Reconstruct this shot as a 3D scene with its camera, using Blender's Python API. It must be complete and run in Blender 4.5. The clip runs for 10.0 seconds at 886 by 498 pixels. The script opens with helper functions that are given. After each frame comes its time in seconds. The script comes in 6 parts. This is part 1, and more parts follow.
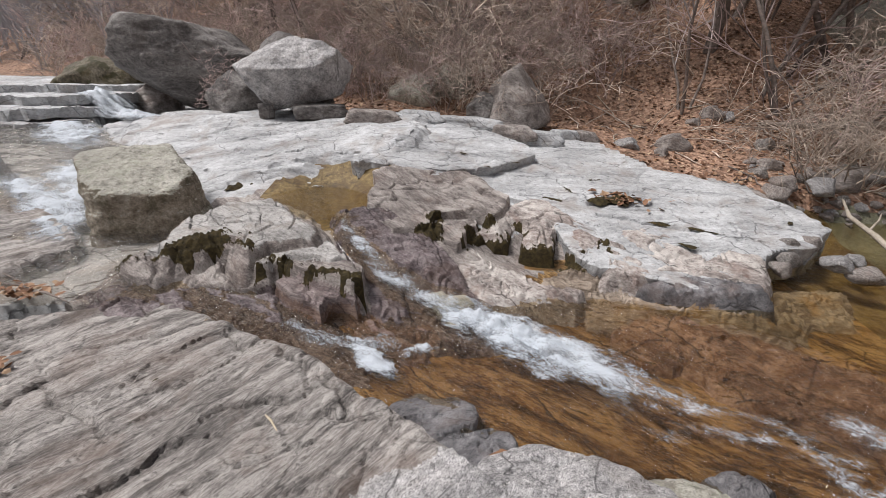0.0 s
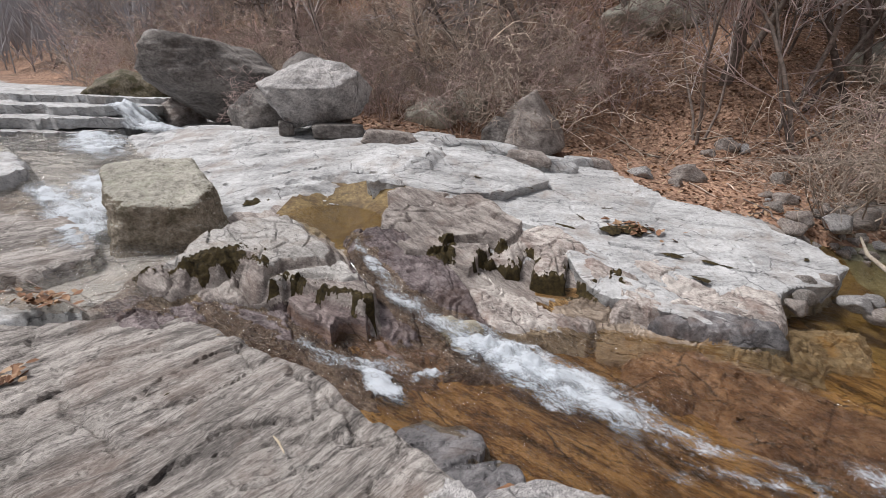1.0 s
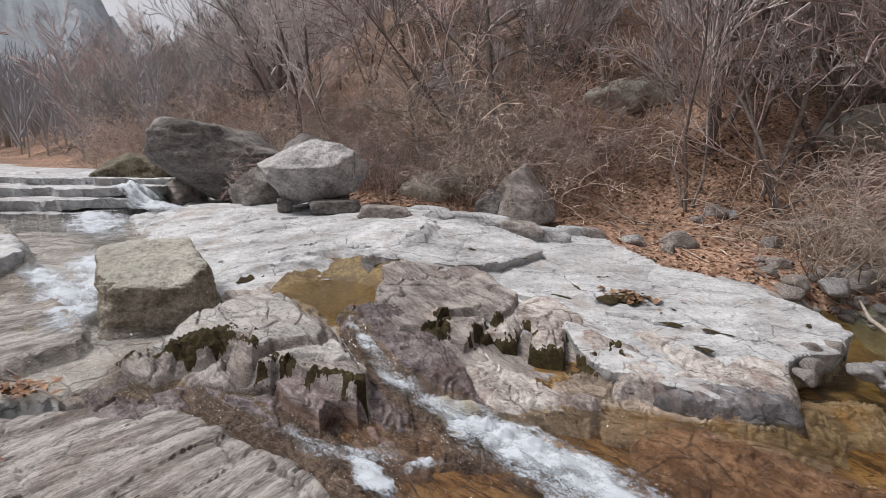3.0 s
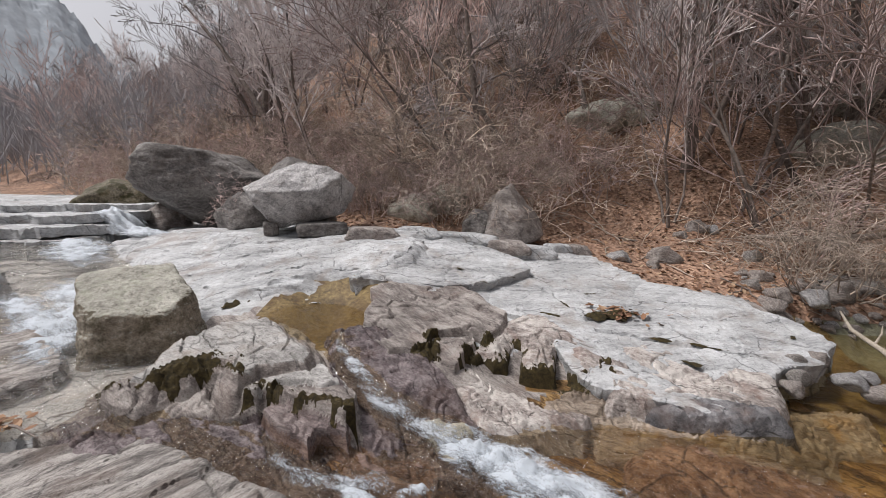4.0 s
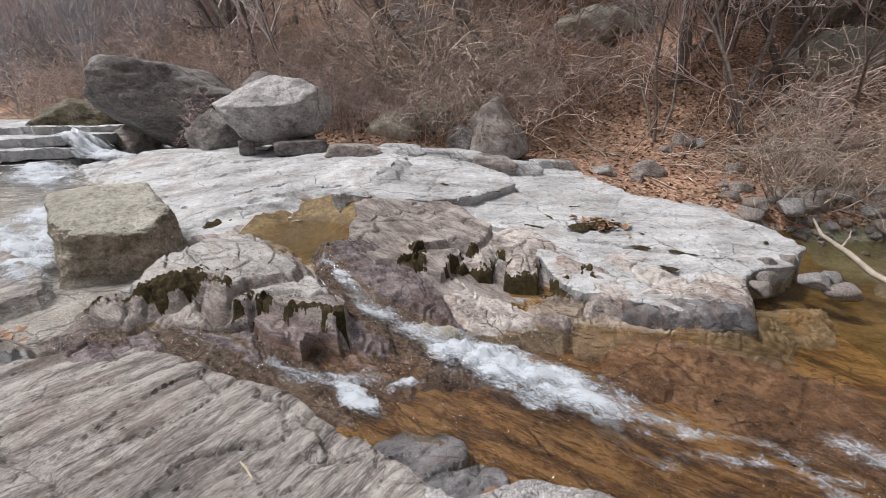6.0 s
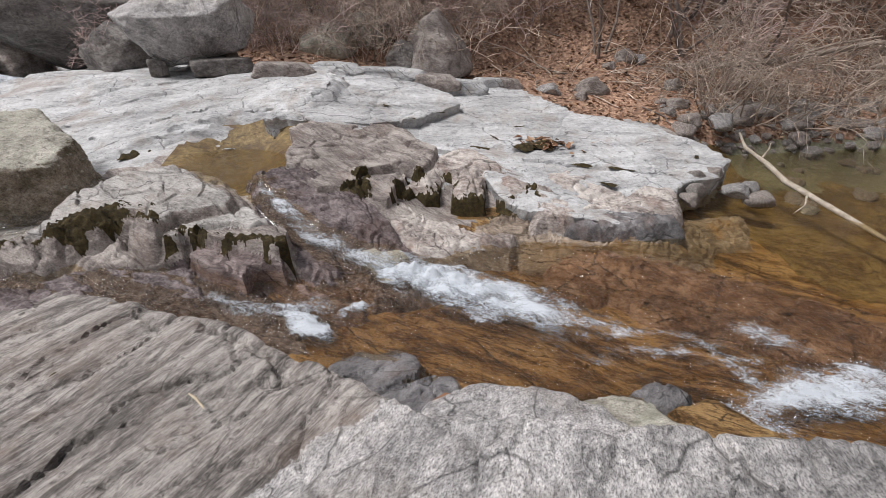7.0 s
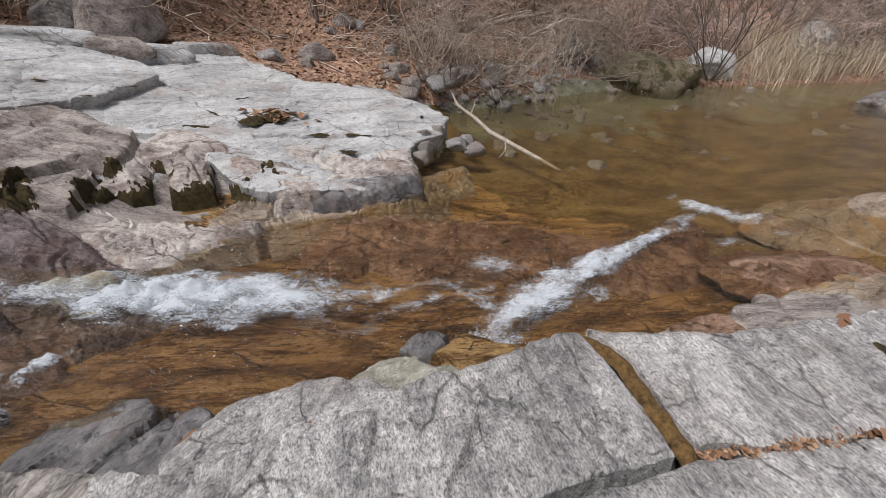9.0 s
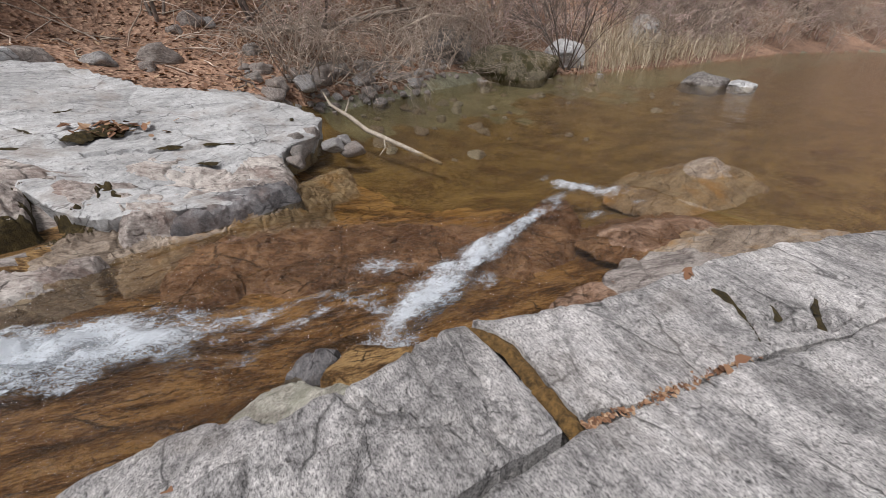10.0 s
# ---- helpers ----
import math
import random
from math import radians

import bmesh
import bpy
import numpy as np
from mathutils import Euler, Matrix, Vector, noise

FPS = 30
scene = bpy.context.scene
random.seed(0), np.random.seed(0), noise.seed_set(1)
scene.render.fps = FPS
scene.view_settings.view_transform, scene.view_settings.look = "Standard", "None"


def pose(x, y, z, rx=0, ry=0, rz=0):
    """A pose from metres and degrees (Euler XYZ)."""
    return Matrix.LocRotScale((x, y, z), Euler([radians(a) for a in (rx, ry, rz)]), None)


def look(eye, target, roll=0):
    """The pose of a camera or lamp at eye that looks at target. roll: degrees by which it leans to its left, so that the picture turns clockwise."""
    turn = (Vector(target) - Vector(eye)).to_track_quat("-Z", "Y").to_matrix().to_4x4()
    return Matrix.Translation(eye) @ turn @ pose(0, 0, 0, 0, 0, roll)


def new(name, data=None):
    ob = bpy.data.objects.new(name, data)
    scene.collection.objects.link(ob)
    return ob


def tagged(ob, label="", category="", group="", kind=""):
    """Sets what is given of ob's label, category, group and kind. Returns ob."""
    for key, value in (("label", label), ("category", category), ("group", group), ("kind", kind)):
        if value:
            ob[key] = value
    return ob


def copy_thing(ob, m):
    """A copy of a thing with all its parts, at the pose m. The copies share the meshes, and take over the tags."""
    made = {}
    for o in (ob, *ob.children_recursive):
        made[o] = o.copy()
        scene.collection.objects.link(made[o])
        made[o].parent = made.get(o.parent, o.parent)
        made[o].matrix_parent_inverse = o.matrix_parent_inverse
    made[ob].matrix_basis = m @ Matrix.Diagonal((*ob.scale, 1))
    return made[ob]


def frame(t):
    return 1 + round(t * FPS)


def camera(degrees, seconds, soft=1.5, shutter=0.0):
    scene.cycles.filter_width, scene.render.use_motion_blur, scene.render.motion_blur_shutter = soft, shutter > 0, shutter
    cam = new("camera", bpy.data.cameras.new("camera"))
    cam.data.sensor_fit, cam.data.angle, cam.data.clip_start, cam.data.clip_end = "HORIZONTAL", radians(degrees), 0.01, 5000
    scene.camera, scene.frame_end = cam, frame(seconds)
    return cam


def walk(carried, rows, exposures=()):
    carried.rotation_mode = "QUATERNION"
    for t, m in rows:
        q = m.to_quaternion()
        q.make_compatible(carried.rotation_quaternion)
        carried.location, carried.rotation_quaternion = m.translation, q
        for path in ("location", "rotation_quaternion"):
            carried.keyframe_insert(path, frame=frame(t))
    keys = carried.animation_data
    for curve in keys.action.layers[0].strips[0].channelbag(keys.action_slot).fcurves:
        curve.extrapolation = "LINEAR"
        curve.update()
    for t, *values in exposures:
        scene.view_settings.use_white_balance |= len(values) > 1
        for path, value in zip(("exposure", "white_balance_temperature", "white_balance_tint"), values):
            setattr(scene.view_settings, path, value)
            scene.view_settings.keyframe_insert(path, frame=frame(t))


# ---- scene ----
cam = camera(92.4, 10.0, soft=0.75)

PATH = [
    (0, (-0.009, -0.069, 1.771), (-0.284, 1.755, 0.997), 0.0),
    (0.5, (-0.026, -0.075, 1.795), (-0.312, 1.749, 1.024), 1.4),
    (1, (-0.038, -0.073, 1.824), (-0.36, 1.773, 1.127), 1.8),
    (1.5, (-0.033, -0.065, 1.845), (-0.397, 1.803, 1.229), 1.6),
    (2, (-0.018, -0.039, 1.843), (-0.39, 1.848, 1.297), 1.4),
    (2.5, (-0.003, -0.028, 1.863), (-0.366, 1.882, 1.395), 1.0),
    (4, (0.002, -0.033, 1.889), (-0.284, 1.923, 1.586), -0.4),
    (4.5, (0.001, -0.032, 1.865), (-0.274, 1.926, 1.569), -0.5),
    (5, (0.0, -0.04, 1.821), (-0.27, 1.905, 1.441), -0.6),
    (6.5, (0.014, -0.04, 1.711), (-0.114, 1.794, 0.922), -1.2),
    (7, (0.033, -0.023, 1.682), (0.052, 1.742, 0.741), -1.1),
    (7.5, (0.085, 0.013, 1.665), (0.356, 1.723, 0.663), -1.4),
    (8, (0.15, 0.04, 1.651), (0.772, 1.633, 0.613), 0.2),
    (8.5, (0.213, 0.054, 1.649), (1.073, 1.527, 0.604), 1.4),
    (9, (0.243, 0.054, 1.644), (1.208, 1.464, 0.604), 2.9),
    (9.5, (0.299, 0.052, 1.629), (1.411, 1.35, 0.59), 3.9),
    (10, (0.388, 0.047, 1.618), (1.694, 1.159, 0.59), 3.0),
]
walk(cam, [(t, look(eye, target, roll)) for t, eye, target, roll in PATH], exposures=[(0, 0.11, 6500, 14), (4.4, 0.06, 6500, 14), (5, 0.2, 6500, 14), (6.5, 0.12, 6500, 14), (8, 0.02, 6500, 14), (10, -0.08, 6500, 14)])

# ---- light ----
world = bpy.data.worlds.new("overcast_sky")
scene.world = world
world.use_nodes = True
wn, wl = world.node_tree.nodes, world.node_tree.links
wn.clear()
sky = wn.new("ShaderNodeTexSky")
sky.sky_type = "NISHITA"
sky.sun_disc = False
sky.sun_elevation, sky.sun_rotation = radians(60), radians(285)
sky.dust_density, sky.air_density = 4.0, 1.0
grey = wn.new("ShaderNodeHueSaturation")
grey.inputs["Saturation"].default_value = 0.22
back = wn.new("ShaderNodeBackground")
back.inputs["Strength"].default_value = 0.10
wout = wn.new("ShaderNodeOutputWorld")
wl.new(sky.outputs[0], grey.inputs["Color"])
wl.new(grey.outputs[0], back.inputs["Color"])
wl.new(back.outputs[0], wout.inputs[0])
sun = new("sun", bpy.data.lights.new("sun", "SUN"))
sun.data.energy, sun.data.angle, sun.data.color = 2.7, radians(14), (1.0, 0.975, 0.935)
sun.matrix_world = look((-15, -1, 27), (0, 3, 0))


# ---- numbers: noise, distances, height of the land ----
def hashed(i, j, k, seed):
    n = (i * 374761393 + j * 668265263 + k * 1274126177 + seed * 974634777) & 0xFFFFFFFF
    n = ((n ^ (n >> 13)) * 1103515245) & 0xFFFFFFFF
    n = ((n ^ (n >> 16)) * 2654435761) & 0xFFFFFFFF
    return ((n >> 8) & 0xFFFF) / 32767.5 - 1.0


def vnoise(x, y, z=0.0, seed=0):
    """Smooth value noise in -1..1 on arrays."""
    x, y, z = np.broadcast_arrays(np.asarray(x, float), np.asarray(y, float), np.asarray(z, float))
    i, j, k = np.floor(x).astype(np.int64), np.floor(y).astype(np.int64), np.floor(z).astype(np.int64)
    u, v, w = x - i, y - j, z - k
    u, v, w = (s * s * s * (s * (s * 6 - 15) + 10) for s in (u, v, w))
    out = 0.0
    for a in (0, 1):
        for b in (0, 1):
            for c in (0, 1):
                wt = (u if a else 1 - u) * (v if b else 1 - v) * (w if c else 1 - w)
                out = out + wt * hashed(i + a, j + b, k + c, seed)
    return out


def fbm(x, y, z=0.0, octaves=4, seed=0, gain=0.5):
    out, amp, f = 0.0, 1.0, 1.0
    for o in range(octaves):
        out = out + amp * vnoise(np.asarray(x) * f, np.asarray(y) * f, np.asarray(z) * f, seed + 17 * o)
        amp, f = amp * gain, f * 2.03
    return out


def facets(u, v, seed=0):
    """Broken-stone pattern: each cell has its own height and tilt. Returns the relief and the distance to the nearest joint."""
    i, j = np.floor(u).astype(np.int64), np.floor(v).astype(np.int64)
    f1, f2 = np.full(np.shape(u), 9.0), np.full(np.shape(u), 9.0)
    relief = np.zeros(np.shape(u))
    for a in (-1, 0, 1):
        for b in (-1, 0, 1):
            ci, cj = i + a, j + b
            du = u - (ci + 0.5 + 0.42 * hashed(ci, cj, 1, seed))
            dv = v - (cj + 0.5 + 0.42 * hashed(ci, cj, 2, seed))
            d = np.hypot(du, dv)
            r = 0.5 * hashed(ci, cj, 3, seed) + 0.7 * (hashed(ci, cj, 4, seed) * du + hashed(ci, cj, 5, seed) * dv)
            near = d < f1
            f2 = np.where(near, f1, np.minimum(f2, d))
            relief = np.where(near, r, relief)
            f1 = np.where(near, d, f1)
    return relief, f2 - f1


def ramp(a, b, v):
    s = np.clip((np.asarray(v, float) - a) / (b - a), 0, 1)
    return s * s * (3 - 2 * s)


def line_distance(x, y, line):
    """Distance to a polyline, signed positive on its left-hand side, and how far along it the nearest place lies."""
    best = np.full(np.shape(x), 1e9)
    side = np.zeros(np.shape(x))
    along = np.zeros(np.shape(x))
    run = 0.0
    for (ax, ay), (bx, by) in zip(line[:-1], line[1:]):
        dx, dy = bx - ax, by - ay
        ll = math.hypot(dx, dy)
        s = np.clip(((x - ax) * dx + (y - ay) * dy) / ll**2, 0, 1)
        d = np.hypot(x - ax - s * dx, y - ay - s * dy)
        sg = np.where(dx * (y - ay) - dy * (x - ax) >= 0, 1.0, -1.0)
        near = d < best - 1e-9
        side = np.where(near, sg, side)
        along = np.where(near, run + s * ll, along)
        best = np.where(near, d, best)
        run += ll
    return best * side, along


def inside_distance(x, y, poly):
    """Signed distance to a closed outline, positive inside."""
    best = np.full(np.shape(x), 1e9)
    inside = np.zeros(np.shape(x), bool)
    for (ax, ay), (bx, by) in zip(poly, poly[1:] + poly[:1]):
        dx, dy = bx - ax, by - ay
        s = np.clip(((x - ax) * dx + (y - ay) * dy) / (dx * dx + dy * dy + 1e-12), 0, 1)
        best = np.minimum(best, np.hypot(x - ax - s * dx, y - ay - s * dy))
        if abs(dy) > 1e-12:
            inside ^= ((ay > y) != (by > y)) & (x < dx * (y - ay) / dy + ax)
    return np.where(inside, best, -best)


# the foot of the wooded hillside, from far downstream to far upstream
BANK = [(60, -9), (40, -2), (26, 2.6), (17, 4.0), (12.5, 4.9), (10.5, 5.5), (9.0, 6.2), (7.6, 6.4), (5.6, 5.9), (3.9, 5.75), (2.9, 5.75),
        (1.9, 6.0), (1.3, 7.0), (-0.2, 7.1), (-2.3, 7.0), (-3.6, 7.9), (-6.3, 9.6), (-9.5, 10.9), (-14, 12.3), (-24, 16), (-60, 30)]
# the foot of the other hillside, behind the camera and far upstream
OTHER = [(-75, 27), (-42, 17), (-25, 11), (-17.5, 5), (-14, -4), (-6, -9), (8, -10), (25, -13), (60, -22)]


def land(x, y):
    """Height of the ground and bedrock under everything."""
    x, y = np.asarray(x, float), np.asarray(y, float)
    shelf_r = -0.425 - 0.074 * x + 0.191 * y
    shelf_l = -0.565 + 0.058 * x + 0.313 * y
    w = ramp(-1.7, 0.3, x)
    shelf = shelf_l * (1 - w) + shelf_r * w
    far = 0.88 + 0.045 * np.maximum(np.hypot(x, y) - 8, 0)
    shelf = np.minimum(shelf, far)
    shelf = shelf - 0.75 * ramp(2.75, 3.7, x + 0.25 * (4.5 - y)) * ramp(6.2, 5.0, y)
    # the channel runs from the left past the standing rock into the pool
    course, along = line_distance(x, y, [(-12, 7.5), (-7.5, 6.2), (-5.6, 4.6), (-4.3, 3.0), (-3.2, 2.15), (-1.9, 2.2), (-0.6, 2.2), (1.2, 2.1), (3.5, 2.3), (40, -4)])
    level = np.interp(along, [0, 5, 7.2, 9.4, 10.8, 12.1, 13.4, 15.2], [0.90, 0.66, 0.50, 0.33, 0.23, 0.10, -0.03, -0.10])
    width = np.interp(along, [0, 5, 8, 10.5, 12, 14, 18, 24], [2.4, 1.3, 0.8, 0.35, 0.4, 0.75, 2.5, 5.5])
    out = np.maximum(np.abs(course) - width, 0)
    bed = level + 0.9 * out * out / (out + 0.25)
    south = course < 0
    bed_n = np.minimum(bed, np.maximum(shelf, level))
    side = np.where(x > -3.4, np.minimum(level, 0.0), level) + np.minimum(0.3 * out, 0.10) * (y > -3) + 0.25 * ramp(-2.0, -6.0, y)
    z = np.where(south, side, bed_n)
    pool = np.exp(-(((x - 6.8) / 4.0) ** 2 + ((y - 3.2) / 1.9) ** 2))
    z = z - 0.30 * pool
    z = z - 0.08 * ramp(0.3, 1.3, x) * ramp(3.3, 2.9, y) * ramp(0.5, 0.9, y)
    # the hollow behind the chute
    z = z - 0.20 * np.exp(-(((x + 1.85) / 0.45) ** 2 + ((y - 4.15) / 0.5) ** 2))
    z = z - 0.13 * np.exp(-(((x - 0.15) / 0.55) ** 2 + ((y - 3.62) / 0.2) ** 2))
    # banks and hillsides
    d, along = line_distance(x, y, BANK)
    d = -d
    d = np.where(np.isfinite(d), d, 0)
    foot = np.interp(x, [-9, -2, 1.2, 2.6, 3.6, 6], [1.25, 1.1, 0.72, 0.36, 0.05, 0.0])
    up = np.maximum(d, 0)
    hill = foot + 0.24 * up + 0.42 * np.maximum(up - 1.6, 0)
    steep = ramp(-16, 4, x)
    hill = np.minimum(hill, foot + (6 + 36 * steep) * (1 - np.exp(-up / (14 + 26 * steep))) + (0.05 + 0.05 * steep) * up)
    z = np.where(d > 0, np.maximum(z, hill), z + (foot - 0.02 - z) * ramp(-0.5, 0, d) * (z < foot))
    d2 = -line_distance(x, y, OTHER)[0]
    up2 = np.maximum(d2, 0)
    z = np.maximum(z, np.where(d2 > 0, 0.4 + 0.02 * np.hypot(x, y) + 0.45 * up2 / (1 + up2 / 60), -9))
    rough = 0.5 + np.minimum(np.maximum(d, 0) * 0.8, 2.5)
    z = z + 0.03 * rough * fbm(x * 1.3, y * 1.3, 0, 4, 5) + 0.25 * ramp(2, 8, d) * fbm(x * 0.28, y * 0.28, 0, 3, 9)
    return z


# ---- materials ----
def material(name):
    m = bpy.data.materials.new(name)
    m.use_nodes = True
    nt = m.node_tree
    nt.nodes.clear()
    out = nt.nodes.new("ShaderNodeOutputMaterial")
    return m, nt, out


def node(nt, kind, links=None, operation="", attribute=""):
    n = nt.nodes.new("ShaderNode" + kind)
    if operation:
        n.operation = operation
    for key, value in (links or {}).items():
        sock = n.inputs[key]
        if isinstance(value, bpy.types.NodeSocket):
            nt.links.new(value, sock)
        else:
            sock.default_value = value
    if attribute:
        n.attribute_name = attribute
    return n


def colour_ramp(nt, fac, stops):
    n = node(nt, "ValToRGB", {"Fac": fac})
    while len(n.color_ramp.elements) < len(stops):
        n.color_ramp.elements.new(0.5)
    for e, (p, c) in zip(n.color_ramp.elements, stops):
        e.position, e.color = p, (*c, 1) if len(c) == 3 else c
    return n.outputs["Color"]


def mix(nt, fac, a, b, mode="MIX"):
    n = nt.nodes.new("ShaderNodeMix")
    n.data_type, n.blend_type = "RGBA", mode
    for sock, value in ((n.inputs[0], fac), (n.inputs[6], a), (n.inputs[7], b)):
        if isinstance(value, bpy.types.NodeSocket):
            nt.links.new(value, sock)
        else:
            sock.default_value = value if not isinstance(value, tuple) else (*value, 1)
    return n.outputs[2]


def noise_tex(nt, vec, scale, detail=5, rough=0.6, distort=0.0):
    return node(nt, "TexNoise", {"Vector": vec, "Scale": scale, "Detail": detail, "Roughness": rough, "Distortion": distort}).outputs["Fac"]


def along_grain(nt, vec, turn, tilt, stretch):
    """Coordinates drawn out along a direction of the plan."""
    n = node(nt, "Mapping", {"Vector": vec, "Rotation": (radians(tilt), 0, radians(turn)), "Scale": (1.0, 1 / stretch, 1 / stretch)})
    n.vector_type = "TEXTURE"
    return n.outputs[0]


def stone(name, dark, mid, light, turn=30, tilt=0, stretch=7.0, streak=0.5, speck=0.35, stain=(0.16, 0.11, 0.07), stained=0.3,
          moss=0.0, lichen=0.0, gloss=0.75, relief=0.25, fine=1.0, cracks=0.6):
    """Banded bedrock: long streaks along one direction, mineral specks, stains, moss on top faces, pale lichen."""
    m, nt, out = material(name)
    co = node(nt, "TexCoord").outputs["Object"]
    streaks = along_grain(nt, co, turn, tilt, stretch)
    a = noise_tex(nt, streaks, 1.6 * fine, 8, 0.62, 0.35)
    b = noise_tex(nt, streaks, 13.0 * fine, 9, 0.72, 0.5)
    big = noise_tex(nt, co, 1.1, 5, 0.6)
    grain = noise_tex(nt, along_grain(nt, co, turn, tilt, 1 + 0.25 * stretch), 85 * fine, 4, 0.75)
    blotch = noise_tex(nt, co, 19, 8, 0.75, 0.3)
    half = node(nt, "Math", {0: b, 1: 0.45}, operation="MULTIPLY").outputs[0]
    band = node(nt, "Math", {0: a, 1: 0.55, 2: half}, operation="MULTIPLY_ADD")
    col = colour_ramp(nt, band.outputs[0], [(0.42, tuple(0.8 * c for c in dark)), (0.49, mid), (0.56, light)])
    flat = colour_ramp(nt, blotch, [(0.33, tuple(0.8 * c for c in dark)), (0.48, mid), (0.63, light)])
    col = mix(nt, 1 - streak, col, flat)
    tone = colour_ramp(nt, big, [(0.32, (0.74, 0.72, 0.7)), (0.62, (1.12, 1.1, 1.08))])
    col = mix(nt, 0.85, col, tone, "MULTIPLY")
    sp = colour_ramp(nt, grain, [(0.36, (0.2, 0.2, 0.2)), (0.48, (0.95, 0.95, 0.95)), (0.64, (1.5, 1.5, 1.47))])
    col = mix(nt, speck, col, sp, "MULTIPLY")
    pits = colour_ramp(nt, noise_tex(nt, co, 34 * fine, 3, 0.6, 0.4), [(0.60, (0, 0, 0)), (0.68, (0.55,) * 3)])
    col = mix(nt, pits, col, tuple(0.3 * c for c in dark))
    thin = along_grain(nt, co, turn, tilt, max(stretch * 0.5, 1.2))
    crack = None
    bent = node(nt, "VectorMath", {0: thin, 1: node(nt, "VectorMath", {0: node(nt, "TexNoise", {"Vector": thin, "Scale": 4.0, "Detail": 4}).outputs["Color"], "Scale": 0.16}, operation="SCALE").outputs[0]}, operation="ADD").outputs[0]
    for size, rare in ((1.4, 0.47), (4.2, 0.55)):
        cells = node(nt, "TexVoronoi", {"Vector": bent, "Scale": size})
        cells.feature = "DISTANCE_TO_EDGE"
        near = colour_ramp(nt, cells.outputs["Distance"], [(0.0, (0.0,) * 3), (0.016 + 0.008 * (size > 2), (1.0,) * 3)])
        some = colour_ramp(nt, noise_tex(nt, co, 1.9 * size, 3), [(rare, (1.0,) * 3), (rare + 0.08, (0.0,) * 3)])
        near = mix(nt, 1.0, near, some, "LIGHTEN")
        crack = near if crack is None else mix(nt, 1.0, crack, near, "MULTIPLY")
    col = mix(nt, mix(nt, 1.0, (cracks,) * 3, mix(nt, 1.0, (1, 1, 1), crack, "SUBTRACT"), "MULTIPLY"), col, tuple(0.12 * c for c in dark))
    st = noise_tex(nt, co, 2.3, 6, 0.68, 0.4)
    stf = colour_ramp(nt, st, [(0.52, (0, 0, 0)), (0.68, (stained,) * 3)])
    col = mix(nt, stf, col, stain)
    if lichen:
        li = noise_tex(nt, co, 9, 7, 0.72)
        lf = colour_ramp(nt, li, [(0.5, (0, 0, 0)), (0.58, (lichen,) * 3)])
        col = mix(nt, lf, col, (0.40, 0.42, 0.33))
    if moss:
        ms = noise_tex(nt, co, 4.5, 7, 0.7, 0.3)
        mf = colour_ramp(nt, ms, [(0.5, (0, 0, 0)), (0.58, (moss,) * 3)])
        col = mix(nt, mf, col, (0.045, 0.042, 0.012))
    bsdf = node(nt, "BsdfPrincipled", {"Base Color": col})
    ro = colour_ramp(nt, blotch, [(0.3, (gloss - 0.15,) * 3), (0.7, (min(gloss + 0.12, 1),) * 3)])
    nt.links.new(ro, bsdf.inputs["Roughness"])
    bsdf.inputs["Specular IOR Level"].default_value = 0.35
    bump1 = node(nt, "Bump", {"Strength": min(relief * 1.6, 1.0), "Distance": 0.025, "Height": band.outputs[0]})
    bump2 = node(nt, "Bump", {"Strength": relief * 0.9, "Distance": 0.006, "Height": grain, "Normal": bump1.outputs[0]})
    bump3 = node(nt, "Bump", {"Strength": relief * 0.9, "Distance": 0.03, "Height": blotch, "Normal": bump2.outputs[0]})
    bump4 = node(nt, "Bump", {"Strength": 0.5 * cracks, "Distance": 0.012, "Height": crack, "Normal": bump3.outputs[0]})
    nt.links.new(bump4.outputs[0], bsdf.inputs["Normal"])
    nt.links.new(bsdf.outputs[0], out.inputs[0])
    return m


M_PALE = stone("pale_granite", (0.27, 0.28, 0.292), (0.455, 0.475, 0.492), (0.63, 0.655, 0.675), turn=10, stretch=3.5, streak=0.55, speck=0.3, stain=(0.27, 0.22, 0.185), stained=0.55, cracks=0.75, relief=0.34)
M_SHELF = stone("grey_brown_gneiss", (0.12, 0.103, 0.098), (0.27, 0.243, 0.23), (0.46, 0.435, 0.41), turn=-35, stretch=5.5, streak=0.7, speck=0.4, stain=(0.17, 0.11, 0.088), stained=0.5, cracks=0.45, relief=0.4)
M_NEAR = stone("grey_streaked_gneiss", (0.10, 0.092, 0.088), (0.28, 0.263, 0.25), (0.54, 0.52, 0.50), turn=62, stretch=6, streak=0.75, speck=0.5, stain=(0.17, 0.12, 0.095), stained=0.55, relief=0.55, cracks=0.6)
M_NEARPALE = stone("speckled_grey_granite", (0.14, 0.14, 0.145), (0.40, 0.40, 0.408), (0.70, 0.70, 0.71), turn=72, stretch=3.2, streak=0.5, speck=0.85, stain=(0.2, 0.17, 0.14), stained=0.35, relief=0.6, cracks=0.7)
M_WET = stone("wet_dark_rock", (0.035, 0.028, 0.031), (0.125, 0.102, 0.108), (0.28, 0.24, 0.245), turn=-28, stretch=3.5, streak=0.6, speck=0.3, stain=(0.11, 0.07, 0.055), stained=0.6, gloss=0.27, relief=0.5, cracks=0.5)
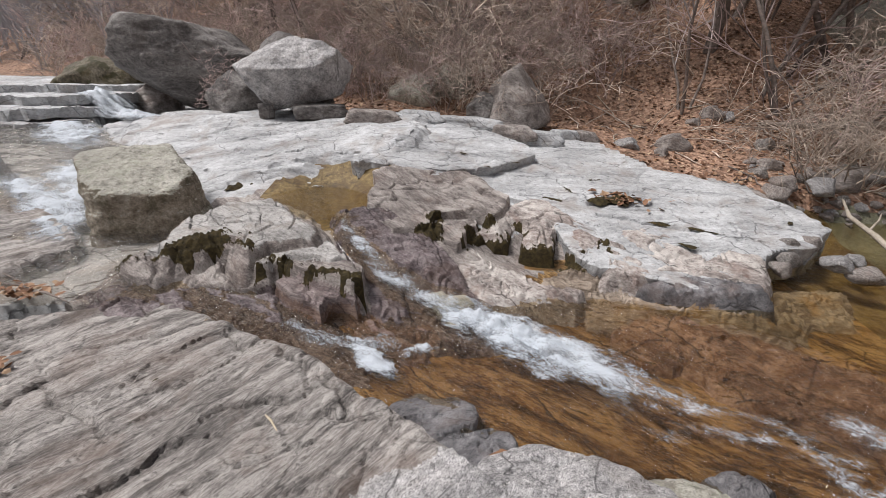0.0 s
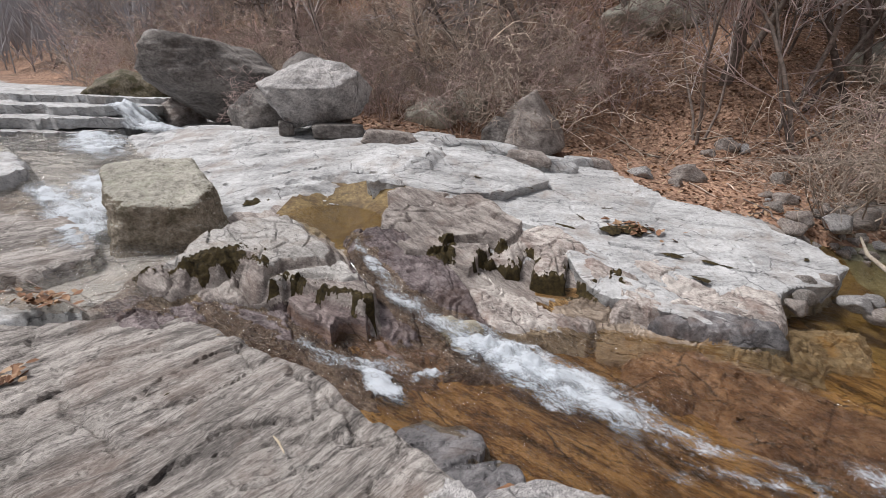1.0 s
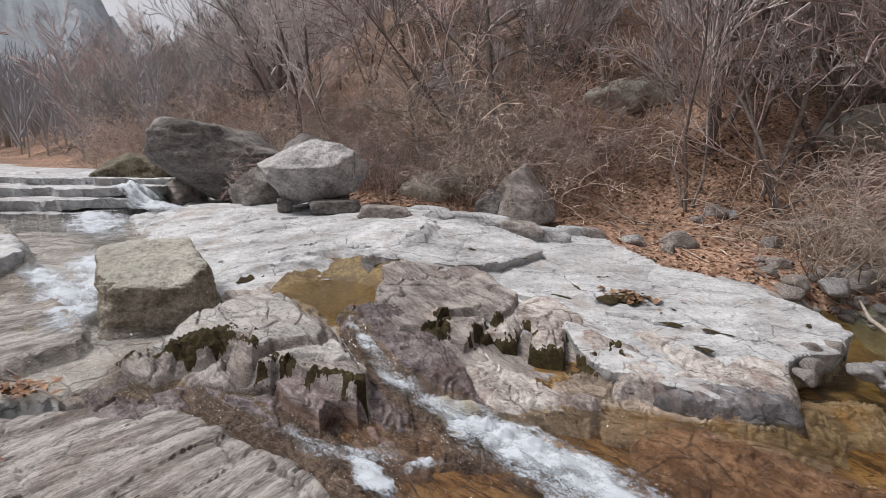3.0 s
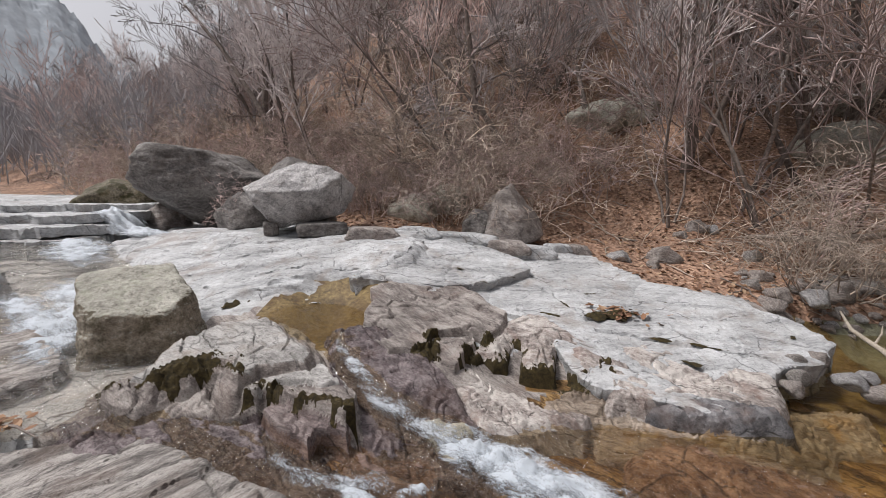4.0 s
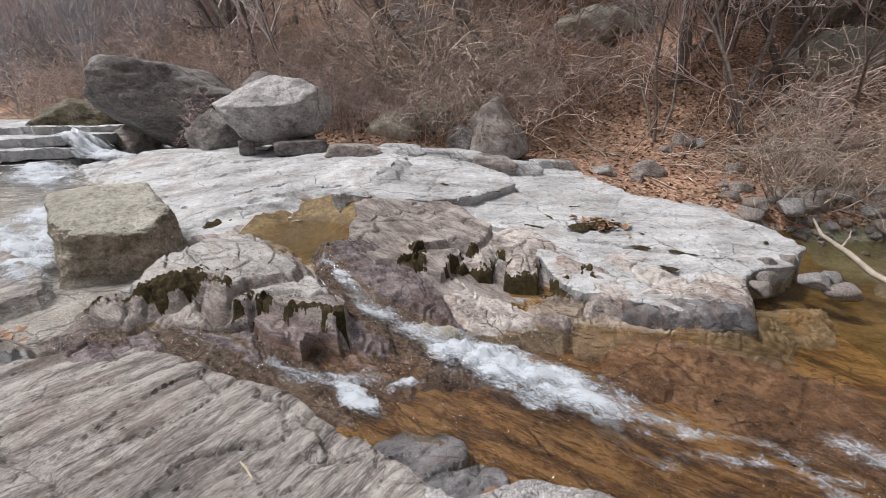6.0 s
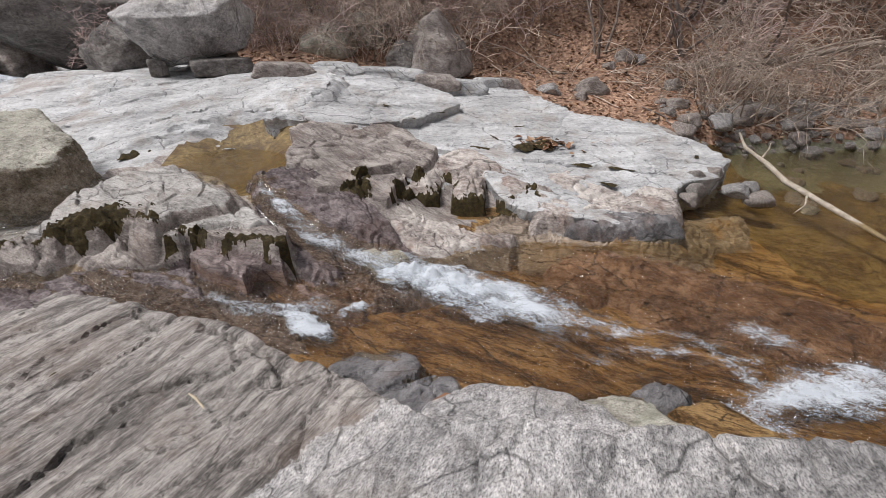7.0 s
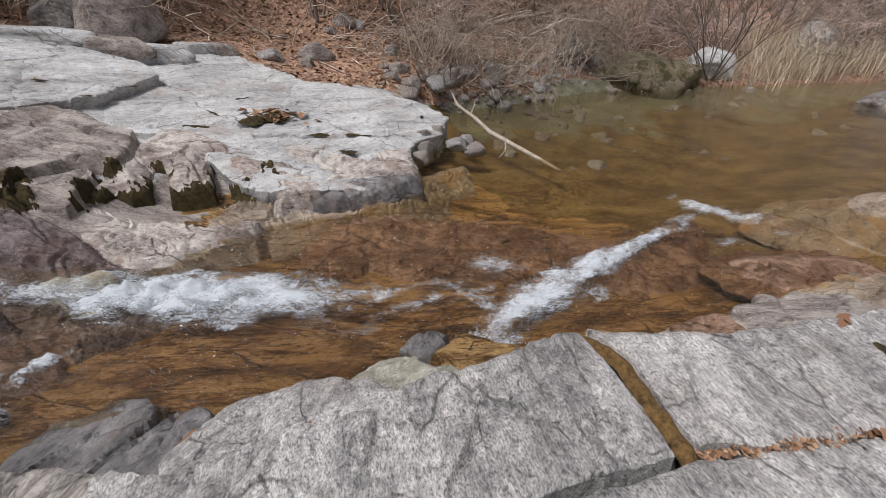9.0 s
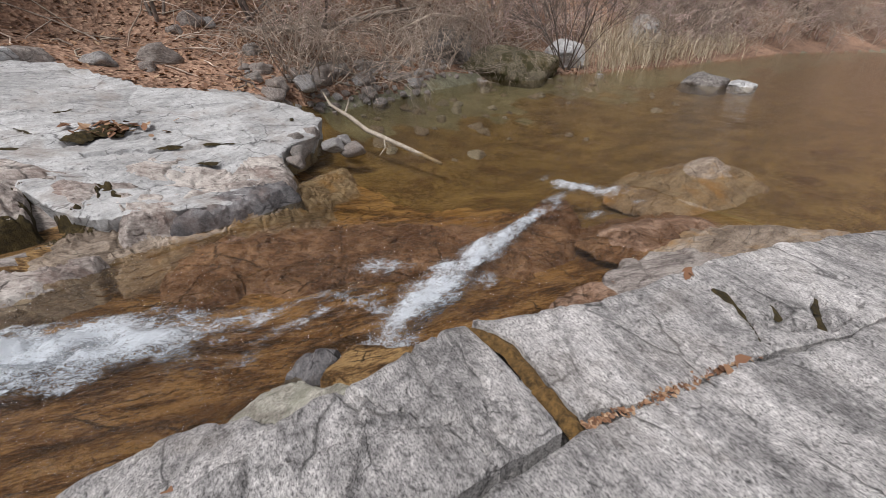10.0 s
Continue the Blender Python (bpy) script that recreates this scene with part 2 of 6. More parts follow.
M_RUDDY = stone("reddish_brown_wet_rock", (0.05, 0.03, 0.024), (0.17, 0.112, 0.092), (0.36, 0.275, 0.235), turn=-20, stretch=4, streak=0.6, speck=0.35, stain=(0.16, 0.075, 0.03), stained=0.7, gloss=0.42, relief=0.5, cracks=0.7)
M_BOULDER = stone("weathered_boulder_rock", (0.07, 0.065, 0.064), (0.18, 0.17, 0.166), (0.37, 0.36, 0.345), turn=-15, tilt=20, stretch=2.4, streak=0.5, speck=0.3, stain=(0.07, 0.058, 0.05), stained=0.75, relief=0.65, cracks=0.4)
M_BLOCK = stone("lichen_covered_rock", (0.14, 0.13, 0.105), (0.42, 0.415, 0.365), (0.64, 0.635, 0.58), turn=20, stretch=2, streak=0.3, speck=0.5, stain=(0.09, 0.07, 0.045), stained=0.5, lichen=0.4, moss=0.14, relief=0.6, cracks=0.3)
M_SLATE = stone("dark_blue_grey_rock", (0.05, 0.05, 0.055), (0.145, 0.145, 0.155), (0.29, 0.288, 0.298), turn=60, stretch=3, streak=0.5, speck=0.4, stain=(0.13, 0.07, 0.045), stained=0.5, gloss=0.4, relief=0.4, cracks=0.8)
M_BED = stone("orange_brown_stream_bed", (0.012, 0.006, 0.002), (0.185, 0.10, 0.036), (0.54, 0.36, 0.16), turn=-24, stretch=4.0, streak=0.8, fine=1.5, speck=0.4, stain=(0.30, 0.17, 0.05), stained=0.8, gloss=0.5, relief=0.7, cracks=0.9)
M_SILL = stone("reddish_wet_sill_rock", (0.035, 0.018, 0.011), (0.19, 0.108, 0.064), (0.46, 0.33, 0.25), turn=-38, stretch=2.5, streak=0.5, speck=0.3, stain=(0.10, 0.045, 0.015), stained=0.8, gloss=0.4, relief=0.6, cracks=0.8)
M_SAND = stone("olive_brown_pool_bed", (0.04, 0.025, 0.008), (0.145, 0.096, 0.034), (0.33, 0.25, 0.115), turn=-20, stretch=2, streak=0.4, speck=0.3, stain=(0.07, 0.035, 0.01), stained=0.9, gloss=0.6, relief=0.3, cracks=0.5)
M_SILT = stone("grey_green_silt", (0.07, 0.07, 0.042), (0.19, 0.19, 0.13), (0.33, 0.33, 0.245), turn=-20, stretch=1.5, streak=0.3, speck=0.3, stain=(0.14, 0.10, 0.04), stained=0.6, gloss=0.6, relief=0.3, cracks=0.2)
M_MOSSROCK = stone("moss_grown_rock", (0.05, 0.043, 0.03), (0.15, 0.13, 0.09), (0.30, 0.27, 0.20), turn=20, stretch=1.5, streak=0.3, speck=0.5, stain=(0.10, 0.075, 0.02), stained=0.9, moss=0.9, relief=0.8, cracks=0.4)
M_HUMP = stone("pale_banded_granite", (0.17, 0.165, 0.16), (0.40, 0.395, 0.385), (0.60, 0.60, 0.595), turn=-22, stretch=4, streak=0.55, speck=0.4, stain=(0.24, 0.18, 0.13), stained=0.5, relief=0.5, cracks=0.8)
M_PLUM = stone("damp_purple_brown_rock", (0.06, 0.045, 0.045), (0.19, 0.15, 0.148), (0.37, 0.325, 0.315), turn=-20, stretch=4, streak=0.65, speck=0.35, stain=(0.15, 0.085, 0.06), stained=0.6, gloss=0.45, relief=0.5, cracks=0.7)
M_FLUTED = stone("white_and_brown_banded_gneiss", (0.15, 0.12, 0.11), (0.40, 0.36, 0.34), (0.68, 0.66, 0.63), turn=-25, stretch=3.0, streak=0.6, speck=0.3, stain=(0.20, 0.125, 0.10), stained=0.8, relief=0.5, cracks=0.8)
M_FOOT = stone("orange_stained_pale_rock", (0.12, 0.088, 0.065), (0.28, 0.225, 0.175), (0.44, 0.385, 0.325), turn=-8, stretch=4, streak=0.6, speck=0.3, stain=(0.33, 0.19, 0.06), stained=0.9, gloss=0.5, relief=0.4, cracks=0.6)
# Brown mossy colour with some painted shade, for the block's steep faces.
M_FLANK = stone("brown_mossy_shaded_flank", (0.10, 0.085, 0.06), (0.30, 0.265, 0.21), (0.50, 0.465, 0.40), turn=20, stretch=1.5, streak=0.3, speck=0.5, stain=(0.06, 0.042, 0.018), stained=0.8, moss=0.4, relief=0.7, cracks=0.4)


def litter_ground():
    m, nt, out = material("leaf_litter_soil")
    co = node(nt, "TexCoord").outputs["Object"]
    v = node(nt, "TexVoronoi", {"Vector": co, "Scale": 14, "Randomness": 1.0})
    v2 = node(nt, "TexVoronoi", {"Vector": co, "Scale": 23, "Randomness": 1.0})
    c1 = colour_ramp(nt, v.outputs["Color"], [(0.1, (0.06, 0.038, 0.028)), (0.5, (0.195, 0.128, 0.094)), (0.9, (0.36, 0.265, 0.205))])
    c2 = colour_ramp(nt, v2.outputs["Color"], [(0.1, (0.075, 0.048, 0.036)), (0.6, (0.235, 0.152, 0.11)), (0.95, (0.40, 0.305, 0.24))])
    col = mix(nt, noise_tex(nt, co, 6, 4), c1, c2)
    tone = colour_ramp(nt, noise_tex(nt, co, 0.5, 5), [(0.3, (0.72, 0.68, 0.64)), (0.65, (1.75, 1.58, 1.44))])
    col = mix(nt, 0.9, col, tone, "MULTIPLY")
    b = node(nt, "BsdfPrincipled", {"Base Color": col, "Roughness": 0.9})
    bp = node(nt, "Bump", {"Strength": 0.8, "Distance": 0.04, "Height": v.outputs["Distance"]})
    bp2 = node(nt, "Bump", {"Strength": 0.6, "Distance": 0.03, "Height": v2.outputs["Distance"], "Normal": bp.outputs[0]})
    nt.links.new(bp2.outputs[0], b.inputs["Normal"])
    nt.links.new(b.outputs[0], out.inputs[0])
    return m


M_LITTER = litter_ground()


def plain(name, dark, light, scale=20, rough=0.8, vary=0.0, metal=0.0, relief=0.3):
    """A natural surface with a grain of its own; vary shifts it from object to object."""
    m, nt, out = material(name)
    co = node(nt, "TexCoord").outputs["Object"]
    col = colour_ramp(nt, noise_tex(nt, co, scale, 5, 0.65), [(0.32, dark), (0.68, light)])
    if vary:
        rnd = node(nt, "ObjectInfo").outputs["Random"]
        t = colour_ramp(nt, rnd, [(0.0, (1 - vary,) * 3), (1.0, (1 + vary,) * 3)])
        col = mix(nt, 1.0, col, t, "MULTIPLY")
    b = node(nt, "BsdfPrincipled", {"Base Color": col, "Roughness": rough})
    bp = node(nt, "Bump", {"Strength": relief, "Distance": 0.01, "Height": noise_tex(nt, co, scale * 3, 4)})
    nt.links.new(bp.outputs[0], b.inputs["Normal"])
    nt.links.new(b.outputs[0], out.inputs[0])
    return m


M_BARK = plain("grey_brown_bark", (0.085, 0.07, 0.062), (0.25, 0.21, 0.185), 14, 0.9, 0.3)
M_TWIG = plain("reddish_brown_twigs", (0.27, 0.20, 0.188), (0.66, 0.525, 0.49), 6, 0.9, 0.55)
M_GREYTWIG = plain("grey_bare_twigs", (0.31, 0.272, 0.268), (0.64, 0.595, 0.59), 4, 0.9, 0.55)
M_PALETWIG = plain("pale_dry_twigs", (0.24, 0.19, 0.155), (0.64, 0.55, 0.47), 6, 0.9, 0.5)
M_STRAW = plain("dry_straw", (0.38, 0.32, 0.23), (0.66, 0.58, 0.45), 9, 0.9, 0.15)
M_MOSS = plain("dark_olive_moss", (0.014, 0.011, 0.004), (0.072, 0.052, 0.016), 30, 1.0, 0.0, relief=1.0)
M_RUSTMOSS = plain("brown_orange_moss", (0.05, 0.03, 0.01), (0.23, 0.135, 0.045), 40, 1.0, 0.0, relief=1.0)
M_LEAF = plain("dry_brown_leaf", (0.16, 0.075, 0.04), (0.36, 0.19, 0.10), 9, 0.75, 0.0)
M_DRIFT = plain("bleached_driftwood", (0.26, 0.22, 0.17), (0.48, 0.43, 0.36), 12, 0.85)


def water_material(name, tint, scale, strength, wave=0.02, stretch=2.6, air_glint=0.0, way=-8, skin=1.33, calm=0.53):
    """Clear shallow water: a glossy skin over a see-through tinted body, with streaks of froth and painted sky glints
    where it runs fast.
    """
    m, nt, out = material(name)
    co = node(nt, "TexCoord").outputs["Object"]
    mp = along_grain(nt, co, way, 0, stretch)
    n1 = noise_tex(nt, mp, scale, 4, 0.6, 1.2)
    n2 = noise_tex(nt, mp, scale * 3.3, 4, 0.65, 0.8)
    bp = node(nt, "Bump", {"Strength": strength, "Distance": wave, "Height": n1})
    bp2 = node(nt, "Bump", {"Strength": strength, "Distance": wave * 0.4, "Height": n2, "Normal": bp.outputs[0]})
    body = node(nt, "BsdfTransparent", {"Color": (*tint, 1)}).outputs[0]
    if air_glint:
        # pale diffuse streaks: partly froth, partly sky reflection painted on
        streak = noise_tex(nt, along_grain(nt, co, way, 0, stretch * 1.5), scale * 2.6, 7, 0.75, 1.4)
        f = colour_ramp(nt, streak, [(calm, (0, 0, 0)), (calm + 0.11, (air_glint,) * 3)])
        bubble_glint = node(nt, "BsdfDiffuse", {"Color": (0.60, 0.64, 0.69, 1), "Normal": bp2.outputs[0]}).outputs[0]
        body = node(nt, "MixShader", {0: f, 1: body, 2: bubble_glint}).outputs[0]
    shine = node(nt, "BsdfGlossy", {"Color": (1, 1, 1, 1), "Roughness": 0.04, "Normal": bp2.outputs[0]})
    fr = node(nt, "Fresnel", {"IOR": skin, "Normal": bp2.outputs[0]})
    mx = node(nt, "MixShader", {0: fr.outputs[0], 1: body, 2: shine.outputs[0]})
    nt.links.new(mx.outputs[0], out.inputs[0])
    return m


M_POOL = water_material("calm_brown_pool_water", (0.78, 0.70, 0.51), 6, 0.45, 0.016)
M_RUN = water_material("fast_sheet_water", (0.86, 0.74, 0.55), 12, 1.0, 0.16, 3.0, 0.5, -22, 1.6, 0.565)


def foam_material():
    m, nt, out = material("white_foam")
    co = node(nt, "TexCoord").outputs["Object"]
    mp = along_grain(nt, co, -28, 0, 2.4)
    n = noise_tex(nt, mp, 15, 10, 0.82, 1.8)
    n2 = noise_tex(nt, co, 85, 4, 0.75)
    both = node(nt, "Math", {0: n2, 1: 0.5, 2: n}, operation="MULTIPLY_ADD").outputs[0]
    thick = node(nt, "Attribute", attribute="thick").outputs["Fac"]
    wide = node(nt, "Math", {0: n, 1: 0.45, 2: 0.0}, operation="MULTIPLY_ADD").outputs[0]
    s = node(nt, "Math", {0: both, 1: thick}, operation="ADD").outputs[0]
    s = node(nt, "Math", {0: s, 1: 0.5, 2: wide}, operation="MULTIPLY_ADD").outputs[0]
    f = colour_ramp(nt, s, [(0.64, (0, 0, 0)), (0.72, (0.22,) * 3), (0.80, (0.62,) * 3), (0.88, (0.97,) * 3)])
    white = node(nt, "BsdfPrincipled", {"Base Color": (0.64, 0.70, 0.76, 1), "Roughness": 0.5})
    bp = node(nt, "Bump", {"Strength": 0.6, "Distance": 0.03, "Height": both})
    nt.links.new(bp.outputs[0], white.inputs["Normal"])
    clear = node(nt, "BsdfTransparent")
    mx = node(nt, "MixShader", {0: f, 1: clear.outputs[0], 2: white.outputs[0]})
    nt.links.new(mx.outputs[0], out.inputs[0])
    return m


M_LIVELY = water_material("lively_clear_water", (0.92, 0.86, 0.78), 9, 1.0, 0.16, 3.6, 0.85, -38, 1.8, 0.555)
M_FOAM = foam_material()
M_SPRAY = plain("white_water_drops", (0.70, 0.74, 0.78), (0.80, 0.83, 0.86), 30, 0.3)


# ---- mesh helpers ----
def made(name, verts, faces, mat, parent=None, smooth=True):
    me = bpy.data.meshes.new(name)
    me.from_pydata(np.asarray(verts, float).tolist(), [], faces.tolist() if isinstance(faces, np.ndarray) else faces)
    if smooth:
        me.polygons.foreach_set("use_smooth", [True] * len(me.polygons))
    for one in mat if isinstance(mat, (list, tuple)) else (mat,):
        me.materials.append(one)
    me.update()
    ob = new(name, me)
    if parent is not None:
        ob.parent = parent
    return ob


def grid_faces(keep):
    """Quads between grid points (rows, columns), where keep is true for the cell; the points that are used, renumbered."""
    r, c = keep.shape
    idx = np.arange((r + 1) * (c + 1)).reshape(r + 1, c + 1)
    q = np.stack([idx[:-1, :-1], idx[:-1, 1:], idx[1:, 1:], idx[1:, :-1]], -1)[keep]
    used = np.unique(q)
    renum = np.zeros(idx.size, int)
    renum[used] = np.arange(len(used))
    return renum[q], used


def slab(name, poly, top, mat, res=0.022, edge=0.05, drop=0.35, jag=0.04, rough=0.012, strike=30, ledges=0.03, bevel=0.04, broken=1.0, cell=(0.75, 0.26), cracks=(), seed=1, parent=None, under=0.0):
    """A body of bedrock seen from above: a ragged outline, a top face given by top(x, y) and split along its grain, broken edges that go down into the ground."""
    px, py = [p[0] for p in poly], [p[1] for p in poly]
    xs = np.arange(min(px) - edge - jag, max(px) + edge + jag + res, res)
    ys = np.arange(min(py) - edge - jag, max(py) + edge + jag + res, res)
    x, y = np.meshgrid(xs, ys)
    c, s = math.cos(radians(strike)), math.sin(radians(strike))
    wx, wy = x + 0.10 * fbm(x * 2.2, y * 2.2, 0, 3, seed + 2), y + 0.10 * fbm(x * 2.2 + 50, y * 2.2, 0, 3, seed + 4)
    u, v = c * wx + s * wy, -s * wx + c * wy
    big, joint = facets(u / cell[0], v / cell[1], seed + 6)
    small, joint2 = facets(u / cell[0] * 3.1 + 7, v / cell[1] * 3.1, seed + 8)
    sd = inside_distance(x, y, poly) + jag * (0.9 * fbm(x * 3.1, y * 3.1, 0, 3, seed) + 0.8 * big + 0.35 * small)
    long = fbm(u * 1.2, v * 9.0, 0, 4, seed + 7)
    z = top(x, y) + rough * 1.6 * fbm(x * 1.7, y * 1.7, 0, 4, seed + 11) + rough * 0.8 * long
    z = z + broken * (ledges * big * 0.9 + ledges * 0.32 * small)
    z = z - broken * rough * (1.5 * ramp(0.07, 0.0, joint) + 0.6 * ramp(0.1, 0.0, joint2) * (vnoise(x * 1.3, y * 1.3, 0, seed + 9) > 0))
    for line, wide, deep in cracks:
        d = np.abs(line_distance(x + 0.03 * fbm(x * 6, y * 6, 0, 3, seed + 61), y + 0.03 * fbm(x * 6 + 30, y * 6, 0, 3, seed + 63), line)[0])
        z = z - deep * ramp(wide * (1 + 0.8 * vnoise(x * 4, y * 4, 0, seed + 65)), 0.0, d)
    gy, gx = np.gradient(sd, res)
    size = np.maximum(np.hypot(gx, gy), 0.5)
    gx, gy = gx / size, gy / size
    rim = np.abs(sd) < 0.75 * res
    x, y = x - np.where(rim, gx * sd / size, 0), y - np.where(rim, gy * sd / size, 0)
    sd = np.where(rim, 0.0, sd)
    fall = np.clip(-sd / edge, 0, 1)
    z = z - bevel * 0.55 * np.clip(1 - sd / max(bevel, 1e-6), 0, 1) ** 2 * (sd > 0) - bevel * 0.55 * (sd <= 0)
    z = z - drop * fall * fall * (3 - 2 * fall) * (1 + 0.25 * small)
    shift = (0.18 if under else 0.4) * min(edge, 0.06)
    x2 = x + shift * vnoise(x * 9, y * 9, z * 22, seed + 41)
    y2 = y + shift * vnoise(x * 9 + 40, y * 9, z * 22, seed + 43)
    if under:
        low = under * np.clip(fall * 1.6 - 0.25, 0, 1) * (1 + 0.5 * big)
        x2, y2 = x2 + gx * low, y2 + gy * low
    keep = (np.maximum.reduce([sd[:-1, :-1], sd[1:, :-1], sd[:-1, 1:], sd[1:, 1:]]) > -edge * 1.05)
    faces, used = grid_faces(keep)
    verts = np.stack([x2.ravel(), y2.ravel(), z.ravel()], -1)[used]
    ob = made(name, verts, faces, mat, parent)
    ob.data.set_sharp_from_angle(angle=radians(33))
    return ob


def tilted(a, bx, by):
    return lambda x, y: a + bx * x + by * y


def boulder(name, place, turn, size, cuts, mat, detail=5, soft=26.0, lump=0.05, fine=0.012, seed=1, ball=1.22, parent=None):
    """A boulder: a rounded body cut by planes (azimuth, elevation, distance), softened, lumpy and pitted."""
    bm = bmesh.new()
    bmesh.ops.create_icosphere(bm, subdivisions=detail, radius=1.0)
    co = np.array([v.co for v in bm.verts])
    co /= np.linalg.norm(co, axis=1)[:, None]
    inv = np.full(len(co), (1 / ball) ** soft)
    for az, el, d in cuts:
        a, e = radians(az), radians(el)
        n = np.array([math.cos(a) * math.cos(e), math.sin(a) * math.cos(e), math.sin(e)])
        inv = inv + np.maximum(co @ n / d, 0) ** soft
    r = inv ** (-1.0 / soft)
    p = co * r[:, None]
    f = 2.1
    p = p * (1 + lump * fbm(p[:, 0] * f + seed * 7, p[:, 1] * f, p[:, 2] * f, 4, seed))[:, None]
    lay = fbm(p[:, 0] * 2, p[:, 1] * 2, p[:, 2] * 9, 3, seed + 3)
    p = p * (1 + fine * lay + fine * fbm(p[:, 0] * 12, p[:, 1] * 12, p[:, 2] * 12, 3, seed + 5))[:, None]
    p = p * np.array(size)
    for v, q in zip(bm.verts, p):
        v.co = q
    for face in bm.faces:
        face.smooth = True
    me = bpy.data.meshes.new(name)
    bm.to_mesh(me)
    bm.free()
    me.materials.append(mat)
    ob = new(name, me)
    ob.matrix_world = pose(*place, 0, 0, turn)
    if parent is not None:
        ob.parent = parent
    return ob


# ---- ground ----
def ground_sheet():
    """One sheet: fine near the stream, coarser outwards to the horizon."""
    a = np.concatenate([-np.geomspace(420, 7.2, 90), np.arange(-7.0, 7.01, 0.055), np.geomspace(7.2, 420, 90)])
    x, y = np.meshgrid(a, a + 3.0)
    z = land(x, y)
    keep = np.ones((len(a) - 1, len(a) - 1), bool)
    faces, used = grid_faces(keep)
    ob = made("ground", np.stack([x.ravel(), y.ravel(), z.ravel()], -1)[used], faces, [M_BED, M_LITTER, M_SHELF, M_SAND, M_PALE, M_SILT])
    cx, cy = 0.25 * (x[:-1, :-1] + x[1:, 1:] + x[:-1, 1:] + x[1:, :-1]), 0.25 * (y[:-1, :-1] + y[1:, 1:] + y[:-1, 1:] + y[1:, :-1])
    d, _ = line_distance(cx, cy, BANK)
    d2 = -line_distance(cx, cy, OTHER)[0]
    soil = ((-d + 0.12 * fbm(cx * 2.5, cy * 2.5, 0, 3, 3)) > -0.02) | (d2 > 0)
    cz = 0.25 * (z[:-1, :-1] + z[1:, 1:] + z[:-1, 1:] + z[1:, :-1])
    hollow = np.hypot((cx + 1.85) / 0.75, (cy - 4.15) / 0.75) < 1
    bare = ~hollow & (cz > 0.12 + 0.04 * fbm(cx * 3, cy * 3, 0, 3, 4)) & (cx < 3.6) & (cy > 2.4) | ((cx < -2.6) & (cx > -13) & (cy < 12))
    sand = cx + 0.35 * fbm(cx * 1.5, cy * 1.5, 0, 3, 6) > 3.5 - 0.4 * (cy - 2.6)
    bare_pale = bare & (cx < -3.1) | bare & (cy > 4.0 + 0.2 * fbm(cx * 2, cy * 2, 0, 3, 8)) & (cx < 3)
    sand = sand | hollow
    silt = sand & (d < 1.5 + 0.5 * fbm(cx * 1.2, cy * 1.2, 0, 3, 7)) & (cx > 4)
    kind = np.where(soil, 1, np.where(silt, 5, np.where(bare_pale, 4, np.where(bare, 2, np.where(sand, 3, 0)))))
    ob.data.polygons.foreach_set("material_index", kind.ravel().astype(np.int32))
    return tagged(ob, "rocky stream bed rising into a leaf-covered hillside", "ground", kind="structure")


ground_sheet()


# ---- bedrock ----
def near_top(x, y):
    """The slab underfoot: low on one side, swelling to a broad back."""
    s = 0.55 * x - 0.83 * y
    return 0.262 + 0.245 * ramp(-1.3, -0.35, s) - 0.03 * ramp(0.2, 2.2, x) + 0.06 * ramp(2.0, 2.6, x)


NEAR = dict(res=0.016, edge=0.032, drop=0.4, bevel=0.022, jag=0.012, cell=(0.9, 0.3))
near_slab = slab("bedrock_slab", [(-4.3, 1.2), (-4.0, 1.62), (-3.5, 1.86), (-3.1, 1.99), (-2.8, 2.12), (-2.6, 2.24), (-2.27, 2.24), (-1.9, 2.12), (-1.5, 1.98), (-1.14, 1.87), (-0.83, 1.66), (-0.6, 1.55), (-0.33, 1.41), (-0.18, 1.28),
                                  (-0.07, 1.15), (0.09, 1.06), (0.23, 1.03), (0.33, 0.96), (0.56, 0.88), (0.82, 0.91), (1.13, 0.88), (1.3, 0.87), (1.46, 0.82), (1.44, 0.68), (1.36, 0.45),
                                  (1.29, 0.29), (1.05, 0.35), (0.7, 0.46), (-0.2, 0.75), (-1.2, 0.4), (-2.4, 0.5), (-3.2, 0.9), (-4.0, 1.0)],
                 near_top, M_NEAR, strike=60, seed=3, rough=0.012, ledges=0.026,
                 cracks=[([(-1.66, 1.95), (-1.45, 1.8), (-1.5, 1.6), (-1.75, 1.4)], 0.02, 0.03), ([(-1.3, 1.93), (-1.25, 1.75), (-1.05, 1.7), (-0.8, 1.6)], 0.02, 0.03), ([(-2.6, 1.5), (-2.2, 1.75), (-1.9, 2.05)], 0.015, 0.025), ([(0.95, 0.85), (1.02, 0.65), (1.15, 0.4)], 0.012, 0.025), ([(0.3, 1.08), (0.28, 0.9), (0.2, 0.72)], 0.012, 0.02), ([(-1.3, 1.2), (-0.9, 1.35), (-0.55, 1.45)], 0.03, 0.03), ([(-2.9, 1.3), (-2.3, 1.35), (-1.7, 1.1)], 0.02, 0.03)], **NEAR)
centre = np.array([f.center[:2] for f in near_slab.data.polygons])
across_grain = 0.55 * centre[:, 0] - 0.83 * centre[:, 1] + 0.12 * fbm(centre[:, 0] * 3, centre[:, 1] * 3, 0, 3, 19)
near_slab.data.materials.append(M_NEARPALE)
near_slab.data.polygons.foreach_set("material_index", (across_grain > -1.12).astype(np.int32))
tagged(near_slab, "broad grey streaked bedrock slab beside the stream", "bedrock", kind="structure")
